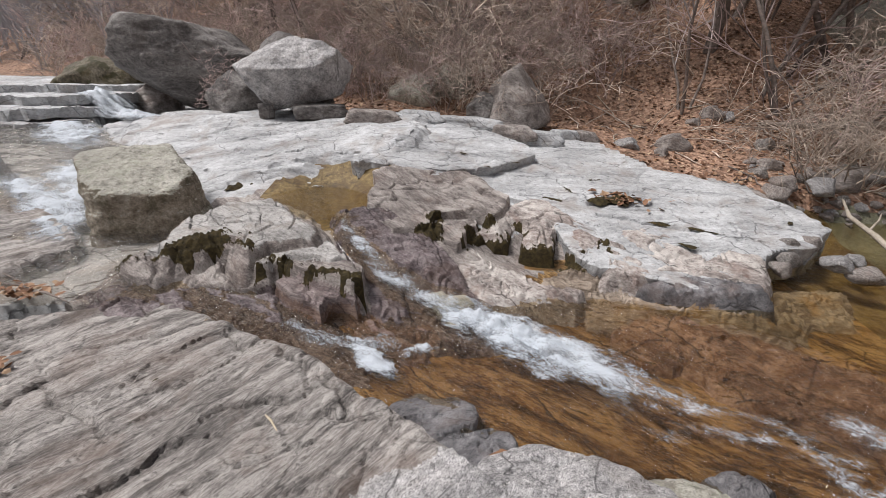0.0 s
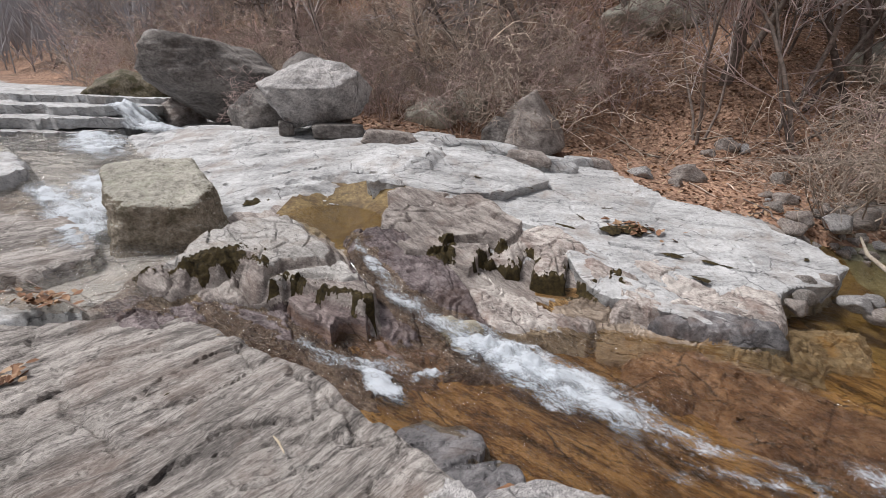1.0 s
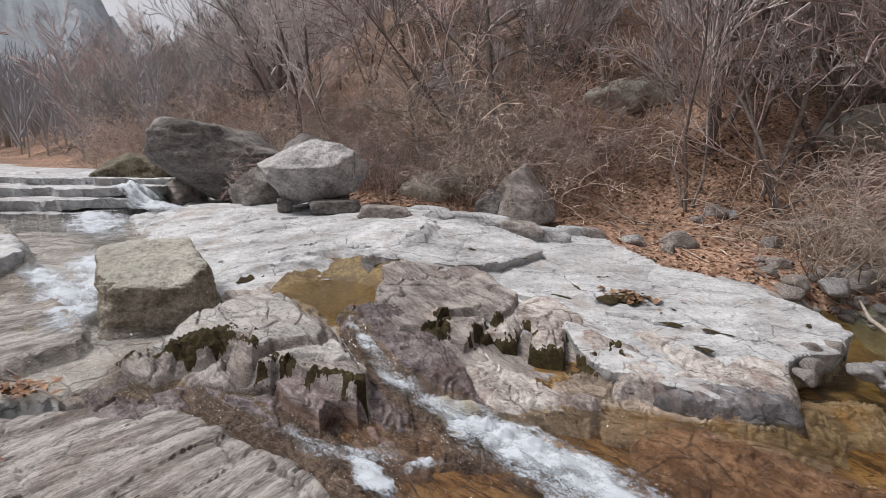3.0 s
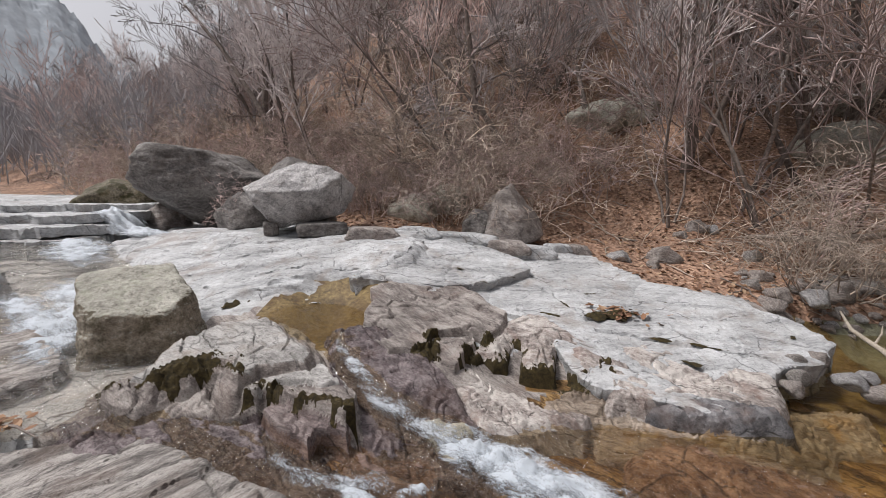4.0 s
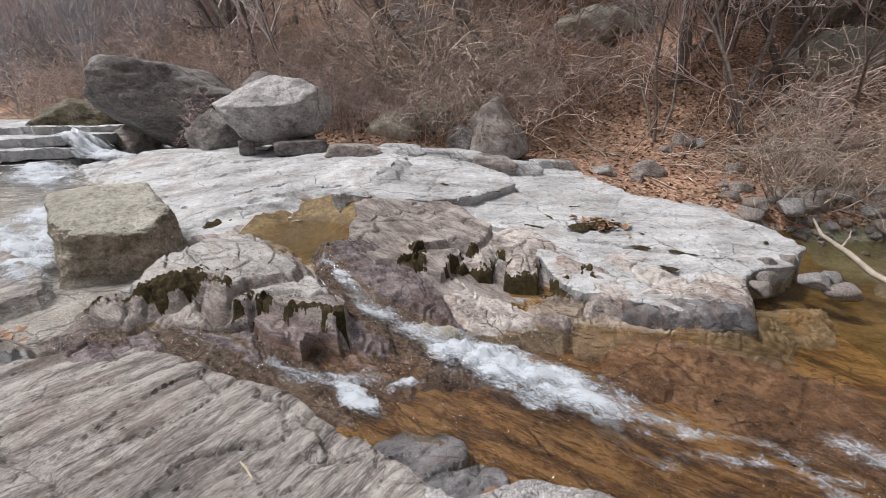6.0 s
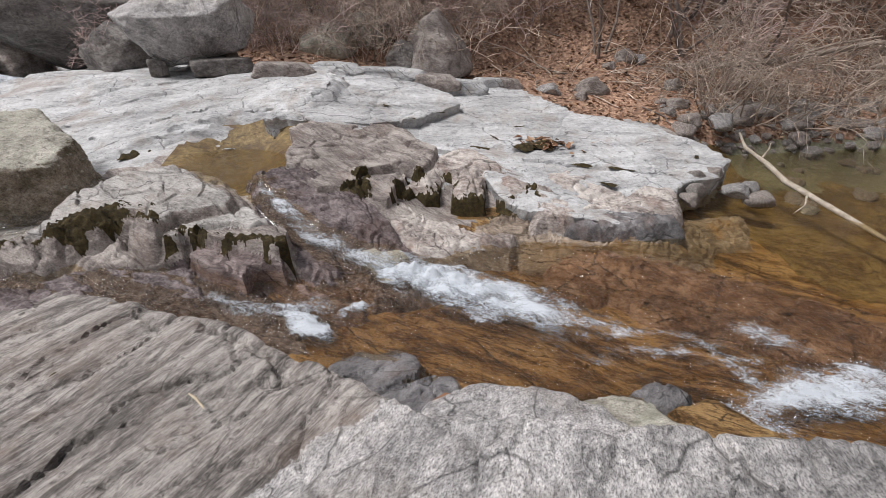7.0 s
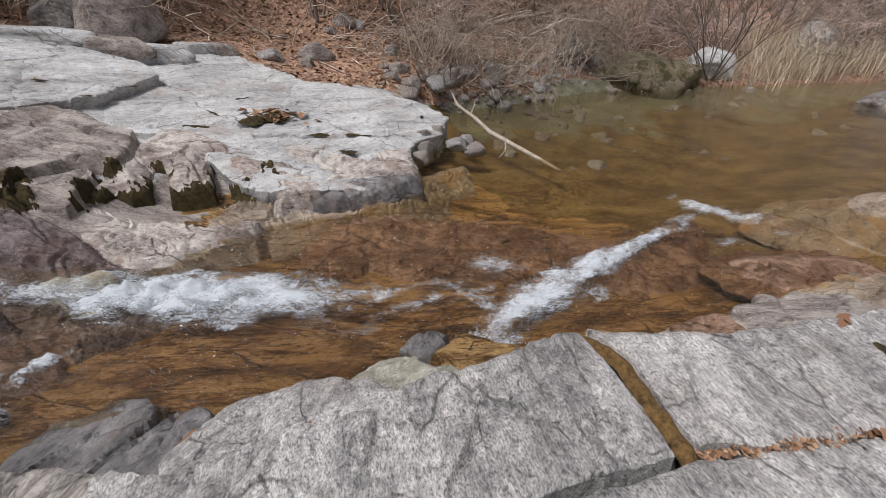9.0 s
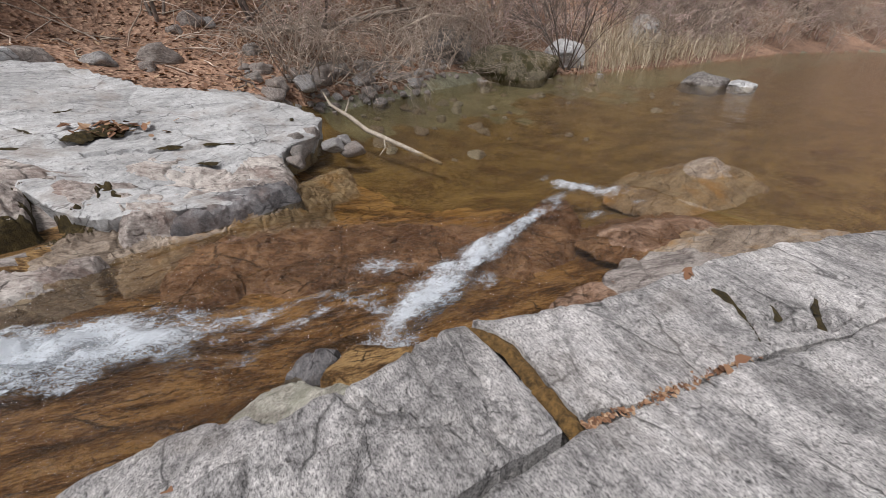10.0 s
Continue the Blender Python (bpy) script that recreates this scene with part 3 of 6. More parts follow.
right_slab = slab("bedrock_slab", [(1.50, 0.80), (1.66, 0.69), (1.96, 0.53), (2.31, 0.35), (2.73, 0.19), (3.12, -0.03), (3.44, -0.22), (3.76, -0.42), (4.3, -0.8), (4.3, -1.3), (3.4, -0.8), (2.68, -0.43), (2.38, -0.29),
                                   (2.23, -0.17), (2.07, -0.06), (1.82, 0.04), (1.55, 0.18), (1.4, 0.27), (1.44, 0.42), (1.53, 0.62)],
                  near_top, M_NEARPALE, strike=75, seed=8, rough=0.009, ledges=0.012, broken=0.8,
                  cracks=[([(2.44, 0.12), (2.34, 0.01), (2.27, -0.05), (2.2, -0.11)], 0.025, 0.05), ([(2.48, -0.06), (2.4, -0.12), (2.3, -0.1)], 0.02, 0.04), ([(2.7, -0.2), (2.55, -0.24), (2.43, -0.25)], 0.03, 0.05),
                          ([(2.76, -0.33), (2.57, -0.31), (2.4, -0.24), (2.3, -0.12)], 0.012, 0.03), ([(2.0, 0.45), (1.95, 0.3), (2.0, 0.1)], 0.008, 0.012), ([(1.62, 0.68), (1.7, 0.5), (1.72, 0.3)], 0.008, 0.012)], **NEAR)
tagged(right_slab, "pale speckled bedrock slab above the pool", "bedrock", kind="structure")
front_slab = slab("bedrock_slab", [(-4.0, 0.9), (-2.4, 0.42), (-1.2, 0.34), (-0.2, 0.70), (0.7, 0.42), (1.05, 0.325), (1.35, 0.255), (1.55, 0.168), (1.82, 0.028), (2.07, -0.072), (2.23, -0.182), (2.38, -0.302),
                                   (2.68, -0.442), (3.4, -0.812), (4.3, -1.312), (4.5, -2.4), (-4.5, -2.4)],
                  near_top, M_NEARPALE, strike=70, seed=12, rough=0.009, ledges=0.012, broken=0.8, cracks=[([(2.27, -0.23), (2.22, -0.36), (2.25, -0.6), (2.4, -0.9)], 0.012, 0.03), ([(1.5, 0.15), (1.45, -0.1), (1.6, -0.4)], 0.008, 0.015)], **NEAR)
tagged(front_slab, "pale bedrock slab split by long cracks", "bedrock", kind="structure")

pale_slab = slab("bedrock_slab", [(-0.16, 4.62), (0.2, 4.46), (0.45, 4.15), (0.56, 3.75), (0.78, 3.45), (1.2, 3.33), (1.55, 3.27), (2.02, 3.34), (2.2, 3.7), (2.62, 4.08), (3.12, 4.3), (3.35, 4.6),
                                  (3.2, 5.1), (2.6, 5.55), (1.75, 5.85), (1.35, 6.4), (0.9, 6.75), (0.2, 6.7), (-0.2, 5.6)],
                 lambda x, y: -0.37 - 0.074 * x + 0.191 * y - 0.10 * np.exp(-(((x - 1.62) / 0.28) ** 2 + ((y - 3.72) / 0.16) ** 2)), M_PALE, seed=21, res=0.022, rough=0.010, strike=8, ledges=0.014, edge=0.06, drop=0.3, bevel=0.03, under=0.10, cell=(1.2, 0.5),
                 cracks=[([(0.95, 4.35), (1.4, 4.3), (2.0, 4.22), (2.5, 4.1)], 0.026, 0.08), ([(0.9, 4.55), (1.3, 4.75), (1.55, 4.85)], 0.06, 0.05), ([(2.1, 5.3), (2.3, 4.7), (2.35, 4.15)], 0.010, 0.02),
                         ([(0.6, 5.1), (0.7, 4.8), (0.85, 4.6)], 0.02, 0.03), ([(1.0, 3.95), (1.35, 3.98), (1.7, 3.9), (2.1, 3.9)], 0.018, 0.035), ([(0.2, 4.6), (0.5, 4.55), (0.9, 4.55)], 0.025, 0.04), ([(1.6, 3.3), (1.7, 3.6), (1.75, 3.9)], 0.02, 0.03)])
tagged(pale_slab, "smooth pale granite slab with fine cracks", "bedrock", kind="structure")
top_slab = slab("bedrock_slab", [(-1.72, 4.5), (-1.48, 4.85), (-1.36, 5.3), (-1.45, 5.8), (-0.85, 6.2), (-0.26, 6.1), (0.22, 5.9), (0.38, 5.55), (-0.05, 5.05), (-0.4, 4.82), (-0.72, 4.7), (-1.11, 4.66), (-1.45, 4.6)],
                tilted(-0.455, -0.143, 0.231), M_PALE, seed=29, strike=8, rough=0.008, ledges=0.010, edge=0.05, drop=0.22, bevel=0.02, under=0.12, cell=(1.2, 0.6),
                cracks=[([(-0.75, 5.15), (-0.5, 5.2), (-0.3, 5.3)], 0.03, 0.03), ([(-0.35, 4.85), (-0.2, 5.2), (0.1, 5.5)], 0.012, 0.02), ([(-1.3, 5.4), (-0.8, 5.6), (-0.2, 5.75)], 0.010, 0.02)])
tagged(top_slab, "bluish white upper slab with a thick broken lip", "bedrock", kind="structure")
upper_slab = slab("bedrock_slab", [(-5.9, 5.8), (-5.5, 6.4), (-4.6, 6.9), (-3.4, 7.2), (-2.2, 6.9), (-1.3, 6.5), (-1.25, 5.3), (-1.44, 5.0), (-1.72, 4.92), (-2.14, 4.82), (-2.65, 4.45), (-2.9, 4.34), (-3.2, 4.2), (-3.73, 4.6), (-4.7, 5.05)],
                  lambda x, y: np.minimum(-0.513 + 0.058 * x + 0.313 * y, 1.10 + 0.05 * (y - 5.5)), M_PALE, seed=33, strike=14, rough=0.014, ledges=0.008, broken=0.7, drop=0.16, edge=0.3, res=0.025, cell=(2.2, 0.6), jag=0.08,
                  cracks=[([(-3.6, 5.2), (-2.9, 5.5), (-2.2, 5.6), (-1.6, 5.4)], 0.04, 0.05), ([(-4.4, 5.4), (-3.8, 5.7), (-3.2, 5.75)], 0.04, 0.05), ([(-3.0, 4.7), (-2.5, 4.95), (-1.8, 4.9)], 0.03, 0.05), ([(-2.7, 4.5), (-2.3, 4.7), (-2.0, 4.65)], 0.05, 0.06)])
tagged(upper_slab, "pale water-worn bedrock apron below the boulders", "bedrock", kind="structure")
# the broken bedrock round the chute: one body made of plates that overlap and step down
PLATES = []


def plate(outline, top, kind, steep=5.0, jag=0.02, round_off=0.02, side=0):
    """top: its upper face; kind and side: the numbers of its materials above and on the flanks."""
    PLATES.append((outline, top, kind, steep, jag, round_off, side))


def run_bed(x, y):
    return np.interp(x, [-3.0, -2.3, -1.8, -1.3, -0.9, -0.4], [0.325, 0.265, 0.20, 0.12, 0.06, 0.0]) + 0.10 * (y - 2.3)


def chute_plane(x, y):
    return -0.933 - 0.212 * x + 0.352 * y


CHUTE = [(-1.46, 3.35), (-1.32, 3.23), (-1.11, 3.03), (-0.89, 2.85), (-0.63, 2.76), (-0.33, 2.68)]
# pale hump and the ledges below it
plate([(-2.71, 2.55), (-2.67, 2.65), (-2.66, 2.85), (-2.69, 3.14), (-2.65, 3.26), (-2.53, 3.52), (-2.42, 3.61), (-2.11, 3.57), (-1.97, 3.46), (-1.8, 3.26), (-1.62, 3.12), (-1.6, 3.03), (-1.83, 2.94), (-1.94, 2.92), (-1.96, 2.79), (-2.0, 2.77), (-2.13, 2.93), (-2.31, 2.96), (-2.43, 2.96), (-2.45, 2.86), (-2.49, 2.68), (-2.57, 2.56)], tilted(-0.09, -0.058, 0.169), 1, 0.8, 0.03)
plate([(-2.04, 2.84), (-2.02, 3.04), (-1.84, 3.13), (-1.6, 3.17), (-1.38, 3.05), (-1.24, 2.88), (-1.33, 2.79), (-1.55, 2.83), (-1.7, 2.8), (-1.7, 2.71), (-1.87, 2.67)], lambda x, y: 0.45 + 0.1 * (y - 3.0), 1, 2.5)
plate([(-1.7, 2.74), (-1.7, 2.87), (-1.56, 2.93), (-1.2, 2.86), (-1.04, 2.73), (-0.99, 2.57), (-1.08, 2.52), (-1.34, 2.61), (-1.6, 2.66)], tilted(0.395, 0, 0), 0, 5.0, 0.015, 0.02, 0)
plate([(-2.92, 2.39), (-2.87, 2.48), (-2.76, 2.64), (-2.55, 2.8), (-2.38, 2.92), (-2.02, 2.93), (-1.76, 2.76), (-1.74, 2.62), (-1.89, 2.57), (-2.15, 2.5), (-2.46, 2.39), (-2.76, 2.32)], lambda x, y: 0.25 + 0.30 * (y - 2.36) - 0.05 * (x + 2.2), 0, 2.0, 0.022, 0.02, 2)
plate([(-1.69, 2.56), (-1.65, 2.64), (-1.41, 2.7), (-1.1, 2.73), (-1.02, 2.65), (-1.04, 2.58), (-1.03, 2.48), (-1.14, 2.49), (-1.24, 2.45), (-1.24, 2.34), (-1.36, 2.39), (-1.51, 2.44)], lambda x, y: 0.29 + 0.10 * (y - 2.6) - 0.09 * (x + 1.3), 8, 4.0, 0.012, 0.012, 3)
# shoulder between the hollow and the fluted ledge
plate([(-1.33, 3.65), (-1.34, 3.8), (-1.33, 4.12), (-1.45, 4.37), (-1.4, 4.57), (-1.0, 4.62), (-0.48, 4.84), (-0.28, 4.66), (0.05, 4.4), (0.01, 4.14), (-0.14, 3.86), (-0.24, 3.92), (-0.41, 3.9), (-0.65, 3.75), (-0.67, 3.55), (-0.78, 3.43), (-0.98, 3.37), (-1.22, 3.52)], tilted(-0.315, -0.146, 0.198), 0)
plate([(-0.68, 3.71), (-0.56, 3.8), (-0.28, 3.91), (-0.25, 3.83), (-0.34, 3.63), (-0.4, 3.36), (-0.54, 3.45), (-0.63, 3.54)], lambda x, y: -0.365 - 0.146 * x + 0.198 * y, 0, 5.0, 0.012)
plate([(-0.4, 3.61), (-0.18, 4.1), (-0.04, 4.3), (0.24, 4.62), (0.5, 4.49), (0.7, 4.15), (0.81, 4.04), (0.99, 3.86), (1.19, 3.78), (1.14, 3.57), (0.9, 3.69), (0.87, 3.58), (0.69, 3.52), (0.58, 3.63), (0.57, 3.95), (0.52, 3.97), (0.45, 3.6), (0.16, 3.63), (0.19, 3.95), (0.1, 3.97), (0.04, 3.68), (-0.08, 3.64), (-0.17, 3.74), (-0.27, 3.62)], lambda x, y: 0.27 + 0.22 * (y - 3.55) - 0.02 * x + 0.05, 6, 3.0, 0.010, 0.16, 4)
# rib and the purple face beside the chute
plate([(-0.87, 3.66), (-0.57, 3.7), (-0.29, 3.57), (-0.05, 3.41), (0.39, 3.21), (0.75, 3.13), (0.51, 3.05), (0.29, 2.96), (0.13, 2.88), (-0.12, 2.84), (-0.31, 3.07), (-0.57, 3.33)], lambda x, y: 0.17 + 0.12 * (y - 3.1) - 0.10 * x, 6, 1.3, 0.02, 0.08, 0)
plate([(-1.39, 3.71), (-1.12, 3.65), (-0.76, 3.61), (-0.38, 3.29), (-0.11, 2.87), (-0.34, 2.78), (-0.55, 2.82), (-0.85, 2.94), (-1.1, 3.2)], lambda x, y: np.minimum(0.15 + 0.12 * (y - 3.1) - 0.10 * x, chute_plane(x, y) + 0.10), 2, 1.2, 0.02, 0.05, 2)
plate([(-1.5, 3.55), (-1.2, 3.75), (-0.8, 3.6), (-0.4, 3.2), (-0.1, 2.9), (0.0, 2.5), (-0.4, 2.3), (-0.85, 2.4), (-1.1, 2.8), (-1.4, 3.2)], lambda x, y: np.maximum(chute_plane(x, y) - 0.05 * np.exp(-(line_distance(x, y, CHUTE)[0] / 0.09) ** 2), 0.03 - 0.05 * x), 2, 1.5, 0.03, 0.05, 2)
plate([(-3.0, 2.3), (-2.6, 2.6), (-2.1, 2.66), (-1.75, 2.6), (-1.45, 2.5), (-1.05, 2.35), (-0.7, 2.2), (-0.55, 1.9), (-0.9, 1.7), (-1.2, 1.75), (-1.6, 1.9), (-2.0, 2.0), (-2.6, 2.1)], run_bed, 2, 1.0, 0.04, 0.05, 2)
# foot of the slab, sloping into the water
plate([(1.16, 3.35), (1.31, 3.44), (1.53, 3.48), (2.08, 3.35), (2.08, 3.25), (1.58, 3.2), (1.16, 3.25)], lambda x, y: 0.13 + 0.22 * (y - 3.2), 5, 1.5, 0.02, 0.03, 5)
plate([(0.2, 3.2), (0.6, 3.5), (1.0, 3.6), (1.6, 3.5), (2.1, 3.5), (2.5, 3.7), (3.0, 3.75), (2.9, 3.45), (2.35, 3.12), (1.6, 3.08), (1.1, 3.1), (0.75, 3.05), (0.45, 3.15)], lambda x, y: 0.05 + 0.30 * (y - 3.1) - 0.02 * x - 0.22 * ramp(1.9, 2.6, x), 7, 0.7, 0.02, 0.05, 7)
plate([(0.97, 3.8), (1.18, 4.09), (1.42, 4.23), (1.64, 3.99), (1.86, 3.83), (2.17, 4.04), (2.32, 3.84), (2.13, 3.38), (1.67, 3.44), (1.24, 3.37), (0.87, 3.26)], lambda x, y: -0.352 - 0.074 * x + 0.191 * y - 0.10 * np.exp(-(((x - 1.62) / 0.28) ** 2 + ((y - 3.72) / 0.16) ** 2)), 6, 1.5, 0.03, 0.04, 6)
# dry red-brown rock just below the wedge
plate([(-1.0, 2.55), (-0.75, 2.72), (-0.5, 2.6), (-0.35, 2.35), (-0.6, 2.2), (-0.95, 2.32)], lambda x, y: 0.085 + 0.12 * (y - 2.4) - 0.10 * (x + 0.7), 3, 0.6, 0.03, 0.06, 3)

MOSSY = []


def mossy(outline, rare=0.0):
    MOSSY.append((outline, rare))


mossy([(-4.81, 4.18), (-2.69, 2.52), (-2.54, 2.67), (-2.45, 2.89), (-2.42, 2.97), (-2.13, 2.94), (-1.99, 2.77), (-2.12, 2.79), (-2.32, 2.79), (-2.45, 2.59), (-2.62, 2.47), (-2.83, 2.43)], 0.04)
mossy([(-1.45, 2.67), (-1.21, 2.62), (-1.02, 2.66), (-1.0, 2.56), (-1.2, 2.55), (-1.45, 2.62)], 0.0)
mossy([(-1.89, 2.77), (-1.72, 2.78), (-1.67, 2.68), (-1.81, 2.63)], 0.1)
mossy([(-0.32, 3.6), (-0.18, 3.76), (-0.08, 3.67), (0.05, 3.73), (0.11, 4.0), (0.19, 3.99), (0.18, 3.67), (0.46, 3.66), (0.52, 4.01), (0.59, 3.98), (0.6, 3.63), (0.83, 3.59), (0.91, 3.8), (0.97, 3.78), (0.95, 3.62), (0.66, 3.43), (0.16, 3.53), (-0.02, 3.58), (-0.18, 3.66)], 0.0)
mossy([(-0.81, 3.42), (-0.75, 3.71), (-0.65, 3.75), (-0.63, 3.62), (-0.53, 3.44), (-0.61, 3.39), (-0.78, 3.41)], 0.05)
mossy([(-0.34, 3.7), (-0.17, 3.89), (-0.04, 4.09), (-0.09, 3.94), (-0.29, 3.65), (-0.4, 3.42)], 0.1)


def core(x, y, fine=0.0):
    """Height of the broken bedrock and the number of the plate that is uppermost."""
    n1, n2 = fbm(x * 3.1, y * 3.1, 0, 3, 401), fbm(x * 9.0, y * 9.0, 0, 3, 403)
    c, s = math.cos(radians(-22)), math.sin(radians(-22))
    u, v = c * x + s * y + 0.08 * n1, -s * x + c * y + 0.08 * fbm(x * 2.5 + 40, y * 2.5, 0, 3, 405)
    big, joint = facets(u / 0.62, v / 0.20, 407)
    small, joint2 = facets(u / 0.19 + 3, v / 0.07, 409)
    z, kind, below = np.full(np.shape(x), -0.5), np.zeros(np.shape(x), int), np.full(np.shape(x), -0.6)
    ux, uy = np.zeros(np.shape(x)), np.zeros(np.shape(x))
    for outline, top, k, steep, jag, round_off, side in PLATES:
        plain_sd = inside_distance(x, y, outline)
        sd = plain_sd + fine * jag * (1.1 * n1 + 0.3 * n2 + 1.2 * big)
        h = top(x, y) - 0.55 * round_off * np.clip(1 - sd / round_off, 0, 1) ** 2 * (sd > 0) - (0.55 * round_off - steep * sd) * (sd <= 0)
        wins = h > z
        below = np.where(wins, z, np.maximum(below, h))
        kind = np.where(wins, np.where(sd < -0.012, side, k), kind)
        if fine and steep > 1.6:
            gy, gx = np.gradient(plain_sd)
            size = np.maximum(np.hypot(gx, gy), 1e-6)
            gx, gy = gx / size, gy / size
            low = 0.04 * np.clip(-sd * steep / 0.16, 0, 1)
            ux, uy = np.where(wins, gx * low, ux), np.where(wins, gy * low, uy)
        else:
            ux, uy = np.where(wins, 0, ux), np.where(wins, 0, uy)
        z = np.maximum(z, h)
    gap = z - below
    if fine:
        q = (z + 0.05 * n1 - 0.10 * y + 0.05 * x) / (0.055 + 0.02 * n1)
        tread = np.floor(q) + ramp(0.45, 0.98, q - np.floor(q))
        z = z + fine * 0.75 * (tread - q) * 0.05
        z = z + fine * (0.022 * big + 0.006 * small + 0.004 * n2 + 0.014 * n1)
        z = z - fine * (0.032 * ramp(0.06, 0.0, joint) * (n1 > -0.25) + 0.008 * ramp(0.09, 0.0, joint2) * (n2 > 0))
        z = z - fine * 0.07 * ramp(0.045, 0.0, gap) * np.clip(0.7 + 0.8 * n1, 0, 1)
        for line, wide, deep in CORE_CRACKS:
            d = np.abs(line_distance(x + 0.02 * n2, y + 0.02 * n1, line)[0])
            z = z - deep * ramp(wide * (1 + 0.6 * n2), 0.0, d)
    return z, kind, ux, uy


CORE_CRACKS = [([(-2.5, 3.1), (-2.1, 3.2), (-1.75, 3.1), (-1.45, 2.95)], 0.02, 0.03), ([(-2.3, 3.45), (-2.15, 3.25), (-2.1, 3.1)], 0.012, 0.02), ([(-1.3, 4.0), (-0.9, 4.15), (-0.5, 4.35), (-0.2, 4.4)], 0.025, 0.03),
               ([(-1.3, 3.85), (-0.9, 3.95), (-0.5, 4.0)], 0.015, 0.025), ([(-0.1, 4.2), (0.1, 3.9), (0.15, 3.7)], 0.015, 0.03), ([(0.35, 4.05), (0.42, 3.8), (0.42, 3.55)], 0.02, 0.04), ([(-0.6, 3.3), (-0.2, 3.15), (0.2, 3.1)], 0.012, 0.02)]


def broken_bedrock():
    res = 0.0085
    x, y = np.meshgrid(np.arange(-3.25, 3.05, res), np.arange(1.7, 4.85, res))
    z, kind, ux, uy = core(x, y, 1.0)
    tint = fbm(x * 5, y * 5, 0, 4, 411)
    fuzz = 0.07 * fbm(x * 9, y * 9, 0, 4, 413)
    gy, gx = np.gradient(z, res)
    slope = np.hypot(gx, gy)
    for outline, rare in MOSSY:
        sd = inside_distance(x, y, outline)
        on = (sd + fuzz > 0) & (tint + 0.25 * (slope > 0.5) > -0.55 + 4 * rare * (slope < 0.8))
        z = z + 0.012 * on * (1 + fbm(x * 40, y * 40, 0, 2, 415))
        kind = np.where(on, 4, kind)
    ok = np.ones(np.shape(x), bool)
    # nothing under the near slab
    ok &= ~((y < 2.05 - 0.45 * (x + 1.7)) & (x < -0.6) & (y < np.interp(x, [-3.2, -2.6, -2.27, -1.9, -1.5, -1.14, -0.82, -0.62], [1.7, 2.0, 2.0, 1.9, 1.75, 1.6, 1.4, 1.3])))
    keep = ok[:-1, :-1] & ok[1:, :-1] & ok[:-1, 1:] & ok[1:, 1:]
    faces, used = grid_faces(keep)
    px, py, pz = x + ux + 0.006 * vnoise(x * 14, y * 14, z * 25, 417), y + uy, z.copy()
    wall = ramp(0.9, 1.8, slope)
    for _ in range(4):
        for field in (px, py, pz):
            mean = field.copy()
            mean[1:-1, 1:-1] = 0.25 * (field[:-2, 1:-1] + field[2:, 1:-1] + field[1:-1, :-2] + field[1:-1, 2:])
            field += 0.7 * wall * (mean - field)
    ob = made("bedrock_outcrop", np.stack([px.ravel(), py.ravel(), pz.ravel()], -1)[used], faces, [M_SHELF, M_HUMP, M_WET, M_RUDDY, M_MOSS, M_SLATE, M_FLUTED, M_FOOT, M_PLUM])
    ob.data.polygons.foreach_set("material_index", kind[:-1, :-1][keep].astype(np.int32))
    ob.data.set_sharp_from_angle(angle=radians(38))
    return tagged(ob, "broken grey and purple bedrock with mossy ledges round the chute", "bedrock", kind="structure")


broken_bedrock()

